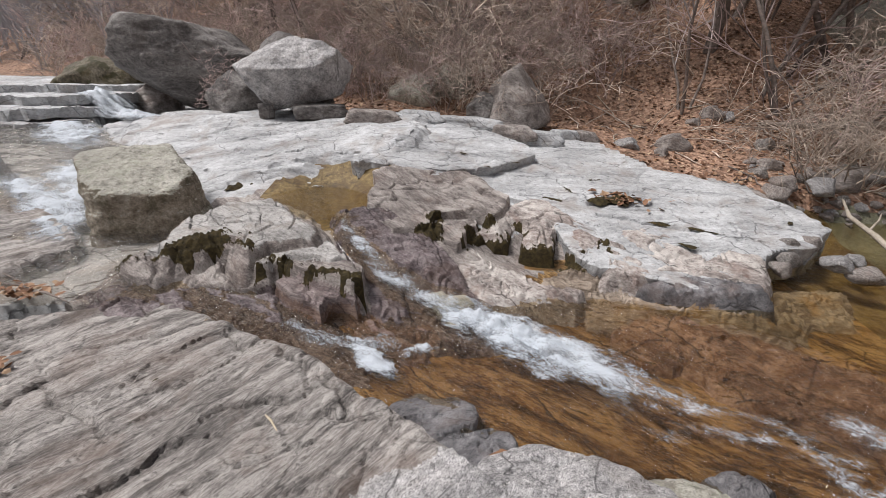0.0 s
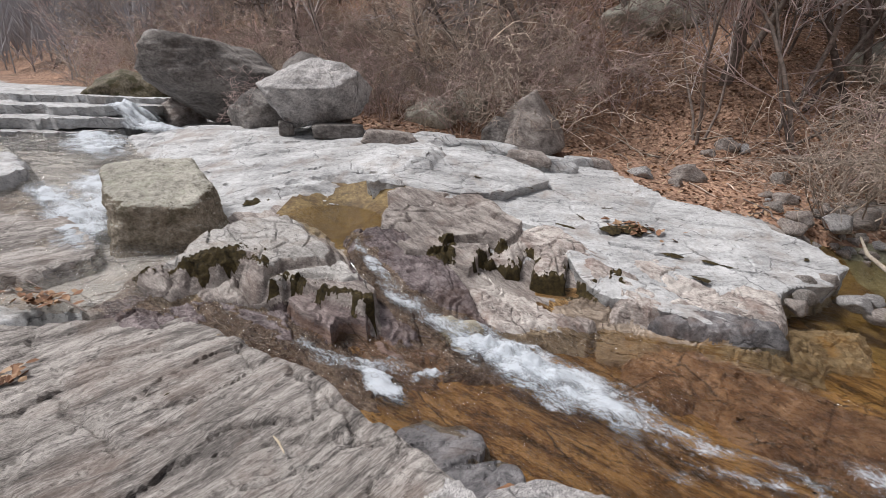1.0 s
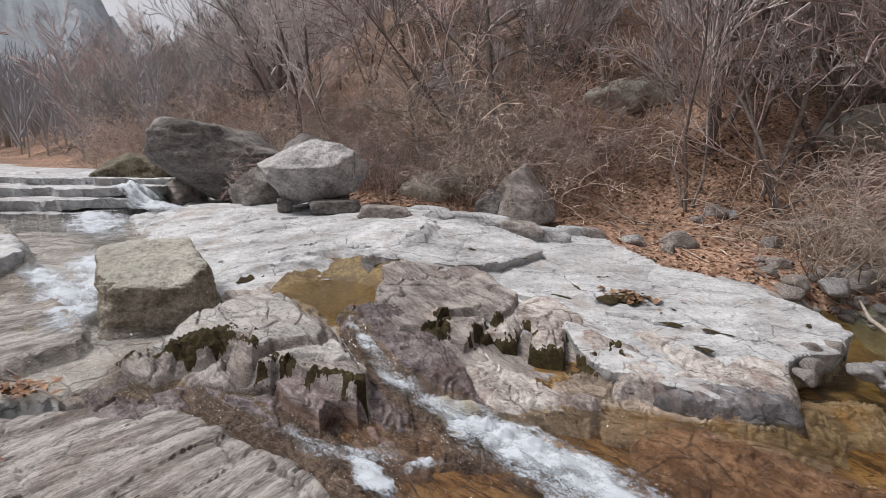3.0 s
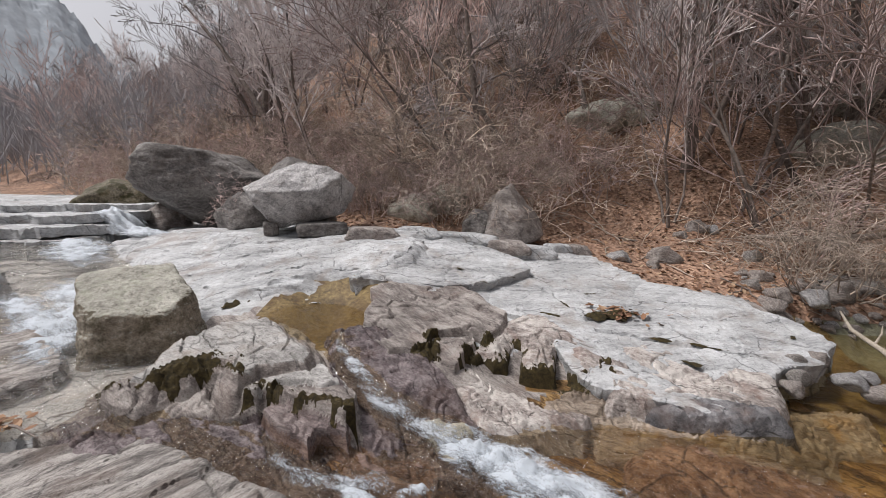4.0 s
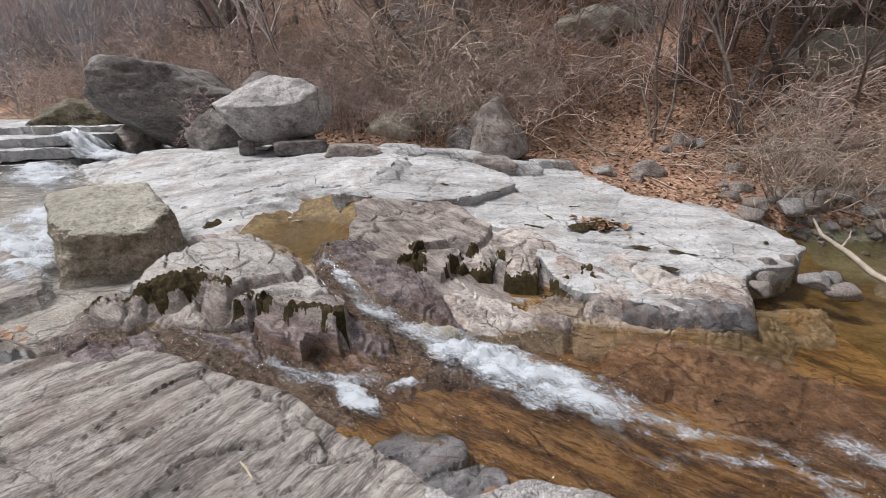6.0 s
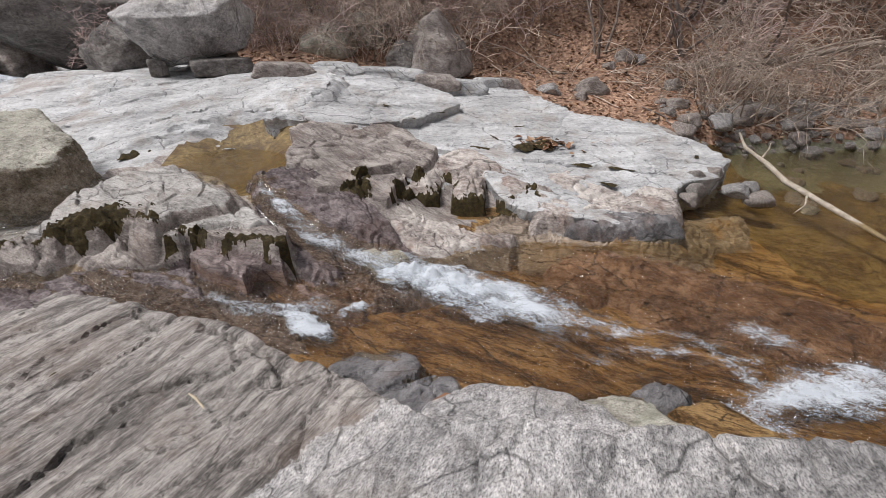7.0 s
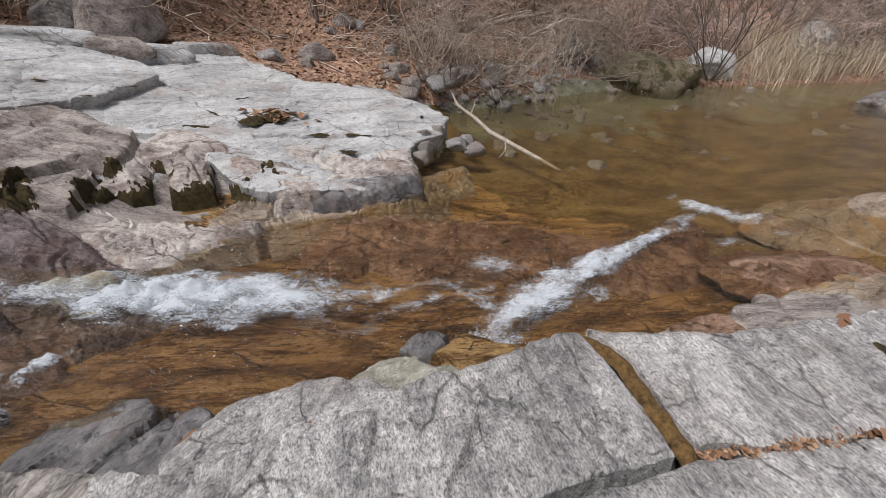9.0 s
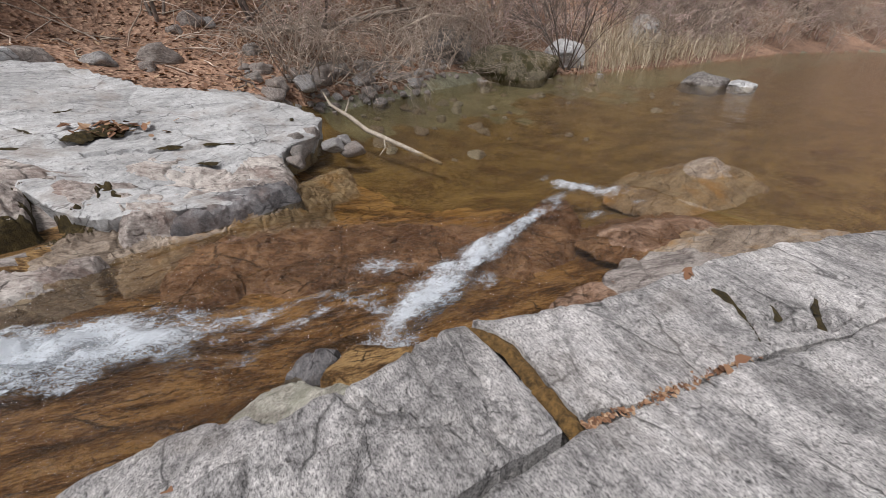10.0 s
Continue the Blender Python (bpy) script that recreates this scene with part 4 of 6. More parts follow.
FRONT = "low rocks at the edge of the near slab"
for poly, z, mat, sd, words in (
    ([(-0.56, 1.7), (-0.42, 1.79), (-0.19, 1.82), (-0.09, 1.7), (-0.1, 1.6), (-0.3, 1.42), (-0.55, 1.5)], lambda x, y: 0.085 + 0.24 * (1.7 - y), M_SLATE, 61, "dark blue-grey wet rock at the water's edge"),
    ([(-0.32, 1.46), (-0.09, 1.57), (0.09, 1.60), (0.14, 1.42), (0.12, 1.2), (-0.15, 1.2)], lambda x, y: 0.11 + 0.3 * (1.5 - y), M_SLATE, 63, "dark blue-grey rock wedge below the slab"),
    ([(0.08, 1.44), (0.16, 1.5), (0.35, 1.5), (0.48, 1.45), (0.62, 1.32), (0.74, 1.12), (0.7, 0.9), (0.3, 0.95), (-0.05, 1.1), (-0.06, 1.26)], lambda x, y: 0.15 + 0.42 * (1.45 - y), M_NEARPALE, 65, "low speckled grey rock with a rusty red spot"),
    ([(0.66, 1.38), (0.82, 1.44), (0.98, 1.37), (1.06, 1.14), (1.08, 0.92), (0.7, 0.9), (0.64, 1.24)], lambda x, y: 0.14 + 0.40 * (1.37 - y), M_BLOCK, 67, "low mossy grey rock at the water's edge"),
    ([(0.98, 1.55), (1.13, 1.58), (1.28, 1.48), (1.14, 1.38), (1.03, 1.42)], 0.03, M_SLATE, 69, "small dark rock in the shallow current"),
    ([(1.08, 1.33), (1.28, 1.4), (1.42, 1.28), (1.6, 1.05), (1.3, 0.9), (1.08, 1.0)], 0.10, M_BED, 71, "wet orange-brown rock below the slab"),
    ([(2.3, 0.85), (2.72, 0.88), (3.0, 0.74), (3.0, 0.45), (2.6, 0.4), (2.2, 0.6)], lambda x, y: 0.03 + 0.10 * (0.8 - y), M_SILL, 73, "pinkish brown rock just under water"),
    ([(2.85, 0.74), (3.2, 0.74), (3.5, 0.66), (3.68, 0.4), (3.62, 0.05), (3.0, 0.2), (2.7, 0.45)], lambda x, y: 0.06 + 0.14 * (0.7 - y), M_SHELF, 75, "smooth pale rock beside the pool"),
    ([(3.7, 0.98), (4.18, 0.8), (4.48, 0.55), (4.3, 0.42), (3.75, 0.66)], 0.02, M_SILL, 77, "flat brown rock just above the water"),
    ([(3.7, 0.55), (4.1, 0.48), (4.5, 0.22), (4.8, -0.3), (5.2, -0.9), (4.4, -0.9), (3.7, 0.0)], lambda x, y: 0.04 + 0.08 * np.clip(0.4 - y, 0, 1), M_FOOT, 79, "flat brownish rock sloping into the pool"),
    ([(4.9, 1.25), (5.25, 1.3), (5.75, 1.28), (6.45, 1.0), (6.6, 0.65), (6.2, 0.36), (5.4, 0.6), (5.0, 0.9)], lambda x, y: -0.06 + 0.21 * np.exp(-((x - 6.0) / 0.40) ** 2 - ((y - 0.85) / 0.24) ** 2) - 0.02 * (6.0 - x), M_FOOT, 81, "pinkish rock hump rising from the pool"),
):
    tagged(slab("low_rock", poly, z if callable(z) else (lambda x, y, z=z: z + 0 * x), mat, seed=sd, res=0.014, edge=0.3 if sd > 76 else 0.06, drop=0.12 if sd > 76 else 0.3, rough=0.010, ledges=0.018, bevel=0.02, jag=0.018), words, "rock", FRONT)

for poly, z, mat, sd, words in (
    ([(-6.3, 3.95), (-5.45, 3.72), (-4.68, 3.4), (-3.96, 3.02), (-3.55, 2.72), (-3.7, 2.3), (-4.5, 2.1), (-6.5, 2.6)], lambda x, y: 0.52 - 0.09 * (x + 4.6) + 0.05 * (y - 3), M_NEAR, 83, "smooth wet rock sheet beside the stream"),
    ([(-9.0, 5.8), (-7.3, 4.95), (-6.48, 4.45), (-5.7, 3.85), (-5.6, 3.4), (-7, 2.6), (-10, 3.5)], lambda x, y: 0.84 - 0.03 * (x + 6), M_PALE, 85, "pale rock shelf on the near bank upstream"),
    ([(-6.9, 6.5), (-6.3, 6.9), (-5.6, 6.6), (-4.9, 5.2), (-5.2, 4.9), (-5.9, 5.7)], lambda x, y: 0.80 + 0.16 * (y - 5.6), M_PALE, 87, "low pale rock between pond and apron"),
):
    tagged(slab("bedrock_sheet", poly, z, mat, seed=sd, res=0.04, edge=0.12, drop=0.3, rough=0.014, ledges=0.03, strike=-35, cell=(1.2, 0.4)), words, "bedrock", kind="structure")

# stones along the back of the slab
ridge = [(-1.95, 5.95, 1.16, 0.42, 0.24, 0.15, 20), (-1.35, 6.55, 1.12, 0.4, 0.2, 0.13, -10), (-0.65, 6.5, 1.05, 0.62, 0.2, 0.12, -8), (0.05, 6.35, 0.95, 0.36, 0.2, 0.13, -15),
         (0.42, 6.4, 0.84, 0.36, 0.22, 0.17, 5), (0.85, 6.75, 0.84, 0.3, 0.18, 0.14, 30), (1.12, 6.85, 0.82, 0.24, 0.16, 0.14, 12), (-1.75, 6.2, 1.1, 0.3, 0.2, 0.12, 40)]
for n, (x, y, z, a, b, c, turn) in enumerate(ridge):
    ob = boulder("ridge_stone", (x, y, z), turn, (a, b, c), [(0, 80, 0.7), (180, 10, 0.8), (270, 5, 0.75), (90, 0, 0.8), (20, 10, 0.8), (315, 30, 0.85), (0, -90, 0.9)], M_PALE if n % 3 else M_SHELF, 4, 18, 0.07, 0.02, 90 + n)
    tagged(ob, "flat broken grey stone along the back of the slab", "stone", "stones along the slab's back")

# ---- boulders ----
b1 = boulder("boulder", (-6.1, 8.0, 1.88), 37, (1.22, 1.05, 0.80),
             [(5, 80, 0.84), (0, 34, 0.96), (180, 14, 1.05), (190, -42, 0.72), (250, -38, 0.70), (310, -38, 0.82), (262, 10, 0.84), (0, -5, 1.0), (90, 10, 0.9), (320, 48, 0.88), (0, -85, 0.98), (150, 20, 1.05), (225, -12, 0.90)],
             M_BOULDER, 6, 30, 0.045, 0.016, 101, 1.3)
tagged(b1, "huge dark grey overhanging boulder with a flat top", "boulder")
b2 = boulder("boulder", (-3.25, 6.55, 1.73), 27, (0.80, 0.66, 0.48),
             [(200, 50, 0.88), (20, 50, 0.86), (0, -75, 0.88), (270, -30, 0.80), (340, 5, 0.98), (185, -25, 0.95), (262, 42, 0.86), (0, -20, 0.95), (315, -12, 0.86), (90, 0, 0.9), (120, 40, 0.9)], M_NEARPALE, 6, 30, 0.045, 0.012, 103)
tagged(b2, "rounded grey boulder propped on smaller stones", "boulder")
for place, turn, size, sd in (((-2.78, 6.15, 1.22), 27, (0.44, 0.24, 0.13), 111), ((-3.6, 6.1, 1.22), 30, (0.13, 0.15, 0.13), 113), ((-3.2, 6.9, 1.25), 10, (0.35, 0.25, 0.16), 115)):
    tagged(boulder("support_stone", place, turn, size, [(0, 85, 0.75), (0, 0, 0.85), (90, 0, 0.8), (180, 0, 0.85), (270, 0, 0.8), (0, -85, 0.85)], M_BOULDER, 4, 16, 0.05, 0.02, sd),
           "squared grey stone holding up the rounded boulder", "stone", "stones under the boulder")
for place, turn, size, sd, words, mat in (
    ((-4.55, 6.9, 1.35), 0, (0.5, 0.4, 0.42), 121, "grey stone wedged between two boulders", M_BOULDER),
    ((-4.35, 8.4, 2.0), 30, (0.55, 0.5, 0.45), 123, "dark boulder half hidden behind the larger ones", M_BOULDER),
    ((-8.75, 8.7, 1.55), 40, (0.9, 0.6, 0.5), 125, "dark mossy boulder above the cascade", M_MOSSROCK),
    ((-7.35, 8.35, 1.2), 10, (0.5, 0.4, 0.35), 127, "pale stone beside the cascade", M_SHELF),
    ((-0.42, 7.3, 1.2), 0, (0.3, 0.3, 0.26), 131, "dark brown rock beside the pointed one", M_BOULDER),
    ((9.7, 6.15, 0.15), -25, (1.4, 0.8, 0.5), 133, "moss-topped boulder at the pool's far edge", M_MOSSROCK),
    ((8.6, 7.2, 0.55), 10, (0.85, 0.5, 0.42), 135, "flat grey boulder on the far bank", M_BOULDER),
    ((11.9, 5.9, 0.40), 0, (0.75, 0.5, 0.36), 137, "white-grey rock behind a bush", M_PALE),
    ((17.5, 5.9, 0.8), 0, (0.9, 0.6, 0.55), 139, "pale boulder among dry grass", M_PALE),
    ((12.95, 2.6, 0.0), -60, (0.55, 0.35, 0.28), 141, "rounded grey stone standing in the pool", M_BOULDER),
    ((13.6, 1.9, 0.0), -60, (0.35, 0.25, 0.14), 143, "small pale stone standing in the pool", M_PALE),
):
    tagged(boulder("boulder", place, turn, size, [(40, 55, 0.85), (200, 45, 0.82), (275, 25, 0.8), (120, 30, 0.9), (325, -5, 0.85), (225, -15, 0.88), (20, 10, 0.9), (90, -10, 0.9), (160, 10, 0.9), (300, 60, 0.85)], mat, 5, 26, 0.045, 0.02, sd, 1.35), words, "boulder")
pointed = boulder("boulder", (0.06, 7.2, 1.36), 0, (0.5, 0.4, 0.56), [(200, 22, 0.62), (345, 38, 0.58), (265, 26, 0.62), (305, 20, 0.74), (90, 25, 0.7), (180, 62, 0.78), (0, -80, 0.9)], M_SHELF, 5, 34, 0.05, 0.02, 129, 1.3)
tagged(pointed, "pointed pinkish grey rock standing in the undergrowth", "boulder")
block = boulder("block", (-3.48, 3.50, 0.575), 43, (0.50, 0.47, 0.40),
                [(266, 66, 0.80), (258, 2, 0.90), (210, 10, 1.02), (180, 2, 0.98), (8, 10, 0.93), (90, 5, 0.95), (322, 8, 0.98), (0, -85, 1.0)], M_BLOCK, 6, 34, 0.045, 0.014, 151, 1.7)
# Steep faces take the darker flank: real moss and brown, part painted shade.
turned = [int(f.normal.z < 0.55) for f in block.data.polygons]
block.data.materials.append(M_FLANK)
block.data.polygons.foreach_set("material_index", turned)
tagged(block, "squarish lichen-covered boulder standing in the stream", "boulder")

# stepped beds of rock upstream
for n, (z, back, words) in enumerate(((1.0, 0.0, "lowest"), (1.17, 0.45, "middle"), (1.36, 1.15, "upper"), (1.5, 2.2, "topmost"))):
    poly = [(-7.1 - 0.12 * n, 6.45 + back), (-7.9, 5.7 + back), (-9.6, 4.9 + back), (-13, 4.6 + back), (-16, 8 + back), (-14.5, 11.5 + back), (-10.0, 10.4 + back), (-8.0, 8.0 + back)]
    ob = slab("rock_terrace", poly, lambda x, y, z=z: z + 0.014 * (-7 - x), M_PALE, res=0.04, edge=0.05, drop=0.16 if n else 0.5, jag=0.12, rough=0.012, strike=-10, ledges=0.02, cell=(2.2, 0.8), bevel=0.02, under=0.06, seed=161 + n)
    tagged(ob, f"flat pale rock shelf with a dark undercut edge, {words} of the steps", "rock shelf", kind="structure")


# ---- moss ----
def moss(poly, level, words, seed, thick=0.02, tear=0.05):
    """A cushion of moss lying on the rock: uneven, thin at the rim."""
    px, py = [q[0] for q in poly], [q[1] for q in poly]
    x, y = np.meshgrid(np.arange(min(px) - 0.05, max(px) + 0.05, 0.012), np.arange(min(py) - 0.05, max(py) + 0.05, 0.012))
    sd = inside_distance(x, y, poly) + tear * fbm(x * 7, y * 7, 0, 3, seed)
    gy, gx = np.gradient(sd, 0.012)
    size = np.maximum(np.hypot(gx, gy), 0.5)
    rim = np.abs(sd) < 0.009
    x, y = x - np.where(rim, gx * sd / size ** 2, 0), y - np.where(rim, gy * sd / size ** 2, 0)
    sd = np.where(rim, 0.0, sd)
    z = level(x, y) + thick * (np.clip(sd / 0.05, 0, 1) * (0.8 + 0.6 * fbm(x * 25, y * 25, 0, 3, seed + 3)))
    ok = sd >= 0
    faces, used = grid_faces(ok[:-1, :-1] & ok[1:, :-1] & ok[:-1, 1:] & ok[1:, 1:])
    return tagged(made("moss", np.stack([x.ravel(), y.ravel(), z.ravel()], -1)[used], faces, M_MOSS), words, "moss", kind="stuff")


moss([(1.46, 0.84), (1.53, 0.76), (1.53, 0.62), (1.44, 0.44), (1.4, 0.28), (1.33, 0.2), (1.28, 0.26), (1.36, 0.42), (1.43, 0.6)], lambda x, y: near_top(x, y) - 0.03, "brown-orange moss filling the crack between slabs", 309, 0.035, 0.012).data.materials[0] = M_RUSTMOSS
moss([(0.85, 4.62), (1.1, 4.72), (1.35, 4.85), (1.5, 4.78), (1.3, 4.62), (1.0, 4.5)], lambda x, y: -0.355 - 0.074 * x + 0.191 * y, "moss and dead leaves in a dip of the slab", 311, 0.03)
moss([(-3.2, 4.2), (-2.95, 4.4), (-2.7, 4.42), (-2.75, 4.28), (-3.05, 4.12)], lambda x, y: 0.565 + 0.1 * (y - 4.2), "moss beside the hollow pool", 313, 0.03)
moss([(-1.9, 1.42), (-1.78, 1.47), (-1.74, 1.4), (-1.86, 1.37)], lambda x, y: near_top(x, y) + 0.012, "small cushion of green moss on the slab", 315, 0.045)

# small growths along the cracks of the pale slabs
rng = np.random.default_rng(41)
for n, (x, y, turn, ln) in enumerate(((2.0, 4.23, -6, 0.16), (2.42, 4.12, -14, 0.10), (1.5, 4.28, -4, 0.12), (0.55, 4.56, -10, 0.14), (2.32, 4.55, 80, 0.07), (1.72, 3.92, -8, 0.09), (2.95, 4.62, 40, 0.07), (0.72, 4.82, -60, 0.10),
                                     (1.05, 5.2, 30, 0.06), (1.95, 5.15, -20, 0.06))):
    c, s = math.cos(radians(turn)), math.sin(radians(turn))
    outline = [(x + c * a * ln - s * b * ln, y + s * a * ln + c * b * ln) for a, b in ((-1, 0), (-0.4, 0.16), (0.3, 0.12), (1, 0.02), (0.4, -0.18), (-0.3, -0.14))]
    moss(outline, lambda x, y: -0.362 - 0.074 * x + 0.191 * y, "small dark moss growing along a crack of the pale slab", 340 + n, 0.02, 0.03)
for n, (x, y, ln) in enumerate(((-0.55, 5.2, 0.08), (-0.2, 4.95, 0.10), (0.05, 5.2, 0.08))):
    moss([(x - ln, y), (x - 0.3 * ln, y + 0.2 * ln), (x + ln, y + 0.1 * ln), (x + 0.2 * ln, y - 0.25 * ln)], lambda x, y: -0.45 - 0.143 * x + 0.231 * y, "small dark moss tuft on the upper slab", 355 + n, 0.02, 0.03)


# ---- water ----
def sheet(name, x0, x1, y0, y1, res, level, inside, mat, words):
    xs, ys = np.arange(x0, x1 + res, res), np.arange(y0, y1 + res, res)
    x, y = np.meshgrid(xs, ys)
    z = level(x, y)
    ok = inside(x, y)
    keep = ok[:-1, :-1] & ok[1:, :-1] & ok[:-1, 1:] & ok[1:, 1:]
    faces, used = grid_faces(keep)
    ob = made(name, np.stack([x.ravel(), y.ravel(), z.ravel()], -1)[used], faces, mat)
    ob.visible_shadow = False
    return tagged(ob, words, "water", kind="structure")


# the sill over which the pool spills into the run
SILL = [(0.2, 3.22), (1.07, 3.04), (1.5, 2.98), (1.92, 2.8), (2.25, 2.56), (2.55, 2.3), (2.8, 2.08), (3.1, 1.8), (3.45, 1.66), (4.0, 1.72), (4.5, 1.55), (4.8, 1.15)]


def run_level(x, y):
    """Surface of the fast water: down from the chute, and over the sill."""
    base = np.interp(x, [-2.8, -2.3, -1.8, -1.3, -0.9, 0.3, 1.4, 2.4], [0.315, 0.265, 0.205, 0.135, 0.095, 0.06, 0.025, 0.012])
    d = line_distance(x, y, SILL)[0] + 0.06 * fbm(x * 3, y * 3, 0, 3, 70)
    over = ramp(0.5, 1.3, x)
    base = base + over * (0.012 * np.exp(-(d / 0.10) ** 2) - 0.05 * ramp(-0.05, -0.5, d) + 0.012 * np.exp(-((d + 0.28) / 0.07) ** 2))
    wave = 0.014 * fbm(x * 2.6, y * 5.0, 0, 4, 71) + 0.014 * fbm(x * 6 + 1.8 * y, y * 15, 0, 3, 73) + 0.009 * fbm(x * 13 + 4 * y, y * 26, 0, 2, 74)
    crest = 1 - np.abs(fbm(x * 4.0 + 1.8 * y, 4.4 * x + 12 * y, 0, 4, 76))
    rough = ramp(5.2, 3.4, x) * (1 - 0.75 * over * ramp(-0.06, 0.03, d))
    return base + (wave + 0.034 * crest ** 2 - 0.018) * rough


def run_inside(x, y):
    shore = np.interp(x, [-2.7, -2.6, -2.27, -1.9, -1.5, -1.14, -0.82], [2.12, 2.19, 2.19, 2.07, 1.93, 1.81, 1.58])
    return (y < 3.28) & ((x > -0.8) | (y > shore)) & ((x < 0.35) | (line_distance(x, y, SILL)[0] < 0.05))


def pool_inside(x, y):
    return (line_distance(x, y, SILL)[0] > -0.02) & (y > np.where(x < 4.7, 1.0, -9)) & (x > 0.5) | (x > 4.75)


sheet("stream_water", -2.7, 4.85, 0.1, 3.3, 0.014, run_level, run_inside, M_RUN, "thin clear water racing over orange-brown rock")
sheet("pool_water", 0.3, 34, -9, 7.2, 0.06, lambda x, y: 0.012 + 0.004 * fbm(x * 3, y * 3, 0, 3, 75), pool_inside, M_POOL, "calm clear brown pool with a greenish far side")
slab("rock_sill", SILL[1:10] + [(x - 0.22, y - 0.42) for x, y in SILL[1:10]][::-1], lambda x, y: -0.012 - 0.10 * ramp(-0.02, -0.5, line_distance(x, y, SILL)[0]), M_SILL, seed=91, strike=-38, rough=0.014, ledges=0.04, drop=0.15, edge=0.12, jag=0.05, cell=(0.5, 0.22))
tagged(bpy.data.objects["rock_sill"], "reddish-brown rock sill under a film of running water", "rock", kind="structure")
sheet("hollow_water", -2.6, -0.9, 3.3, 4.9, 0.03, lambda x, y: 0.55 + 0.003 * fbm(x * 4, y * 4, 0, 2, 77), lambda x, y: inside_distance(x, y, [(-2.51, 3.98), (-2.44, 4.34), (-2.33, 4.8), (-2.12, 5.48), (-1.83, 5.83), (-1.41, 4.47), (-1.29, 3.68), (-1.3, 3.41), (-1.5, 3.31), (-1.64, 3.19), (-1.97, 3.42)]) > 0, M_POOL, "still brown water in a rock hollow")


def left_level(x, y):
    """The stream drops past the standing rock towards the wedge."""
    base = np.interp(x - y, [-14, -11, -9.7, -9, -8, -7.3, -6.4, -5.4, -4.8], [0.97, 0.80, 0.74, 0.64, 0.53, 0.46, 0.39, 0.32, 0.29])
    crest = 1 - np.abs(fbm(2.4 * (x + 0.9 * y), 6.5 * (x - 0.9 * y), 0, 4, 82))
    return base + 0.022 * fbm(x * 2.2, y * 3.2, 0, 4, 79) + 0.014 * fbm(5 * (x - y), 11 * (x + y), 0, 3, 80) + 0.03 * crest ** 2 - 0.015


sheet("stream_water", -9, -2.68, 1.6, 6.9, 0.022, left_level, lambda x, y: (y < 3.0 - 0.75 * (x + 2.7) + 0.3) & (y > np.maximum(0.85 - 0.62 * (x + 2.7), 2.12 + 0.2 * (x + 2.7))), M_LIVELY, "lively clear water flowing past the standing rock")


def foam_strip(name, line, widths, level, words, seed, high=0.06, res=0.014, thick=0.55):
    """White water along a line: lumpy, thickest in the middle, torn at the rim."""
    px, py = [p[0] for p in line], [p[1] for p in line]
    w = 1.3 * max(widths)
    x, y = np.meshgrid(np.arange(min(px) - w, max(px) + w, res), np.arange(min(py) - w, max(py) + w, res))
    d, along = line_distance(x, y, line)
    total = sum(math.dist(a, b) for a, b in zip(line, line[1:]))
    half = 1.02 * np.interp(along / total, np.linspace(0, 1, len(widths)), widths)
    k = np.clip(1 - np.abs(d) / half, 0, 1)
    end = ramp(0, 0.12, along / total) * ramp(1.0, 0.7, along / total)
    body = k * (0.35 + 0.65 * end)
    n = fbm(x * 6 + 2 * y, y * 13, 0, 4, seed)
    z = level(x, y) + 0.008 + high * body * (0.7 + 0.5 * n)
    ok = (k > 0.02)
    keep = ok[:-1, :-1] & ok[1:, :-1] & ok[:-1, 1:] & ok[1:, 1:]
    faces, used = grid_faces(keep)
    ob = made(name, np.stack([x.ravel(), y.ravel(), z.ravel()], -1)[used], faces, M_FOAM)
    at = ob.data.attributes.new("thick", "FLOAT", "POINT")
    at.data.foreach_set("value", (thick * np.minimum(body * 1.5, 1) - 0.02 - 0.12 * (k < 0.1) + 0.20 * n * (k > 0.1)).ravel()[used])
    return tagged(ob, words, "white water", kind="stuff")


foam_strip("white_water", [(-0.85, 3.05), (-0.5, 2.86), (-0.2, 2.64), (0.12, 2.44), (0.45, 2.28), (0.75, 2.16), (1.1, 2.06)], [0.08, 0.14, 0.26, 0.30, 0.30, 0.24, 0.14], run_level, "churning white water at the foot of the chute", 201, 0.045)
foam_strip("white_water", [(-1.45, 2.28), (-1.2, 2.16), (-0.95, 2.16), (-0.6, 2.26)], [0.07, 0.1, 0.11, 0.06], run_level, "white water beside the rock wedge", 203, 0.03, 0.014, 0.38)
foam_strip("white_water", [(3.45, 1.6), (2.95, 1.58), (2.44, 1.6), (2.02, 1.53), (1.73, 1.45), (1.47, 1.36)], [0.06, 0.09, 0.14, 0.18, 0.19, 0.16], run_level, "white streak where the fast water meets the pool", 205, 0.035)
foam_strip("white_water", [(4.27, 1.96), (4.2, 1.73), (4.35, 1.5), (4.64, 1.27)], [0.12, 0.2, 0.16, 0.1], run_level, "small white ripple in the pool", 207, 0.03, 0.012, 0.36)
foam_strip("white_water", [(-0.32, 2.72), (-0.05, 2.56), (0.2, 2.44), (0.5, 2.3)], [0.10, 0.18, 0.2, 0.12], run_level, "white plume where the chute strikes the run", 241, 0.11, 0.012, 0.62)


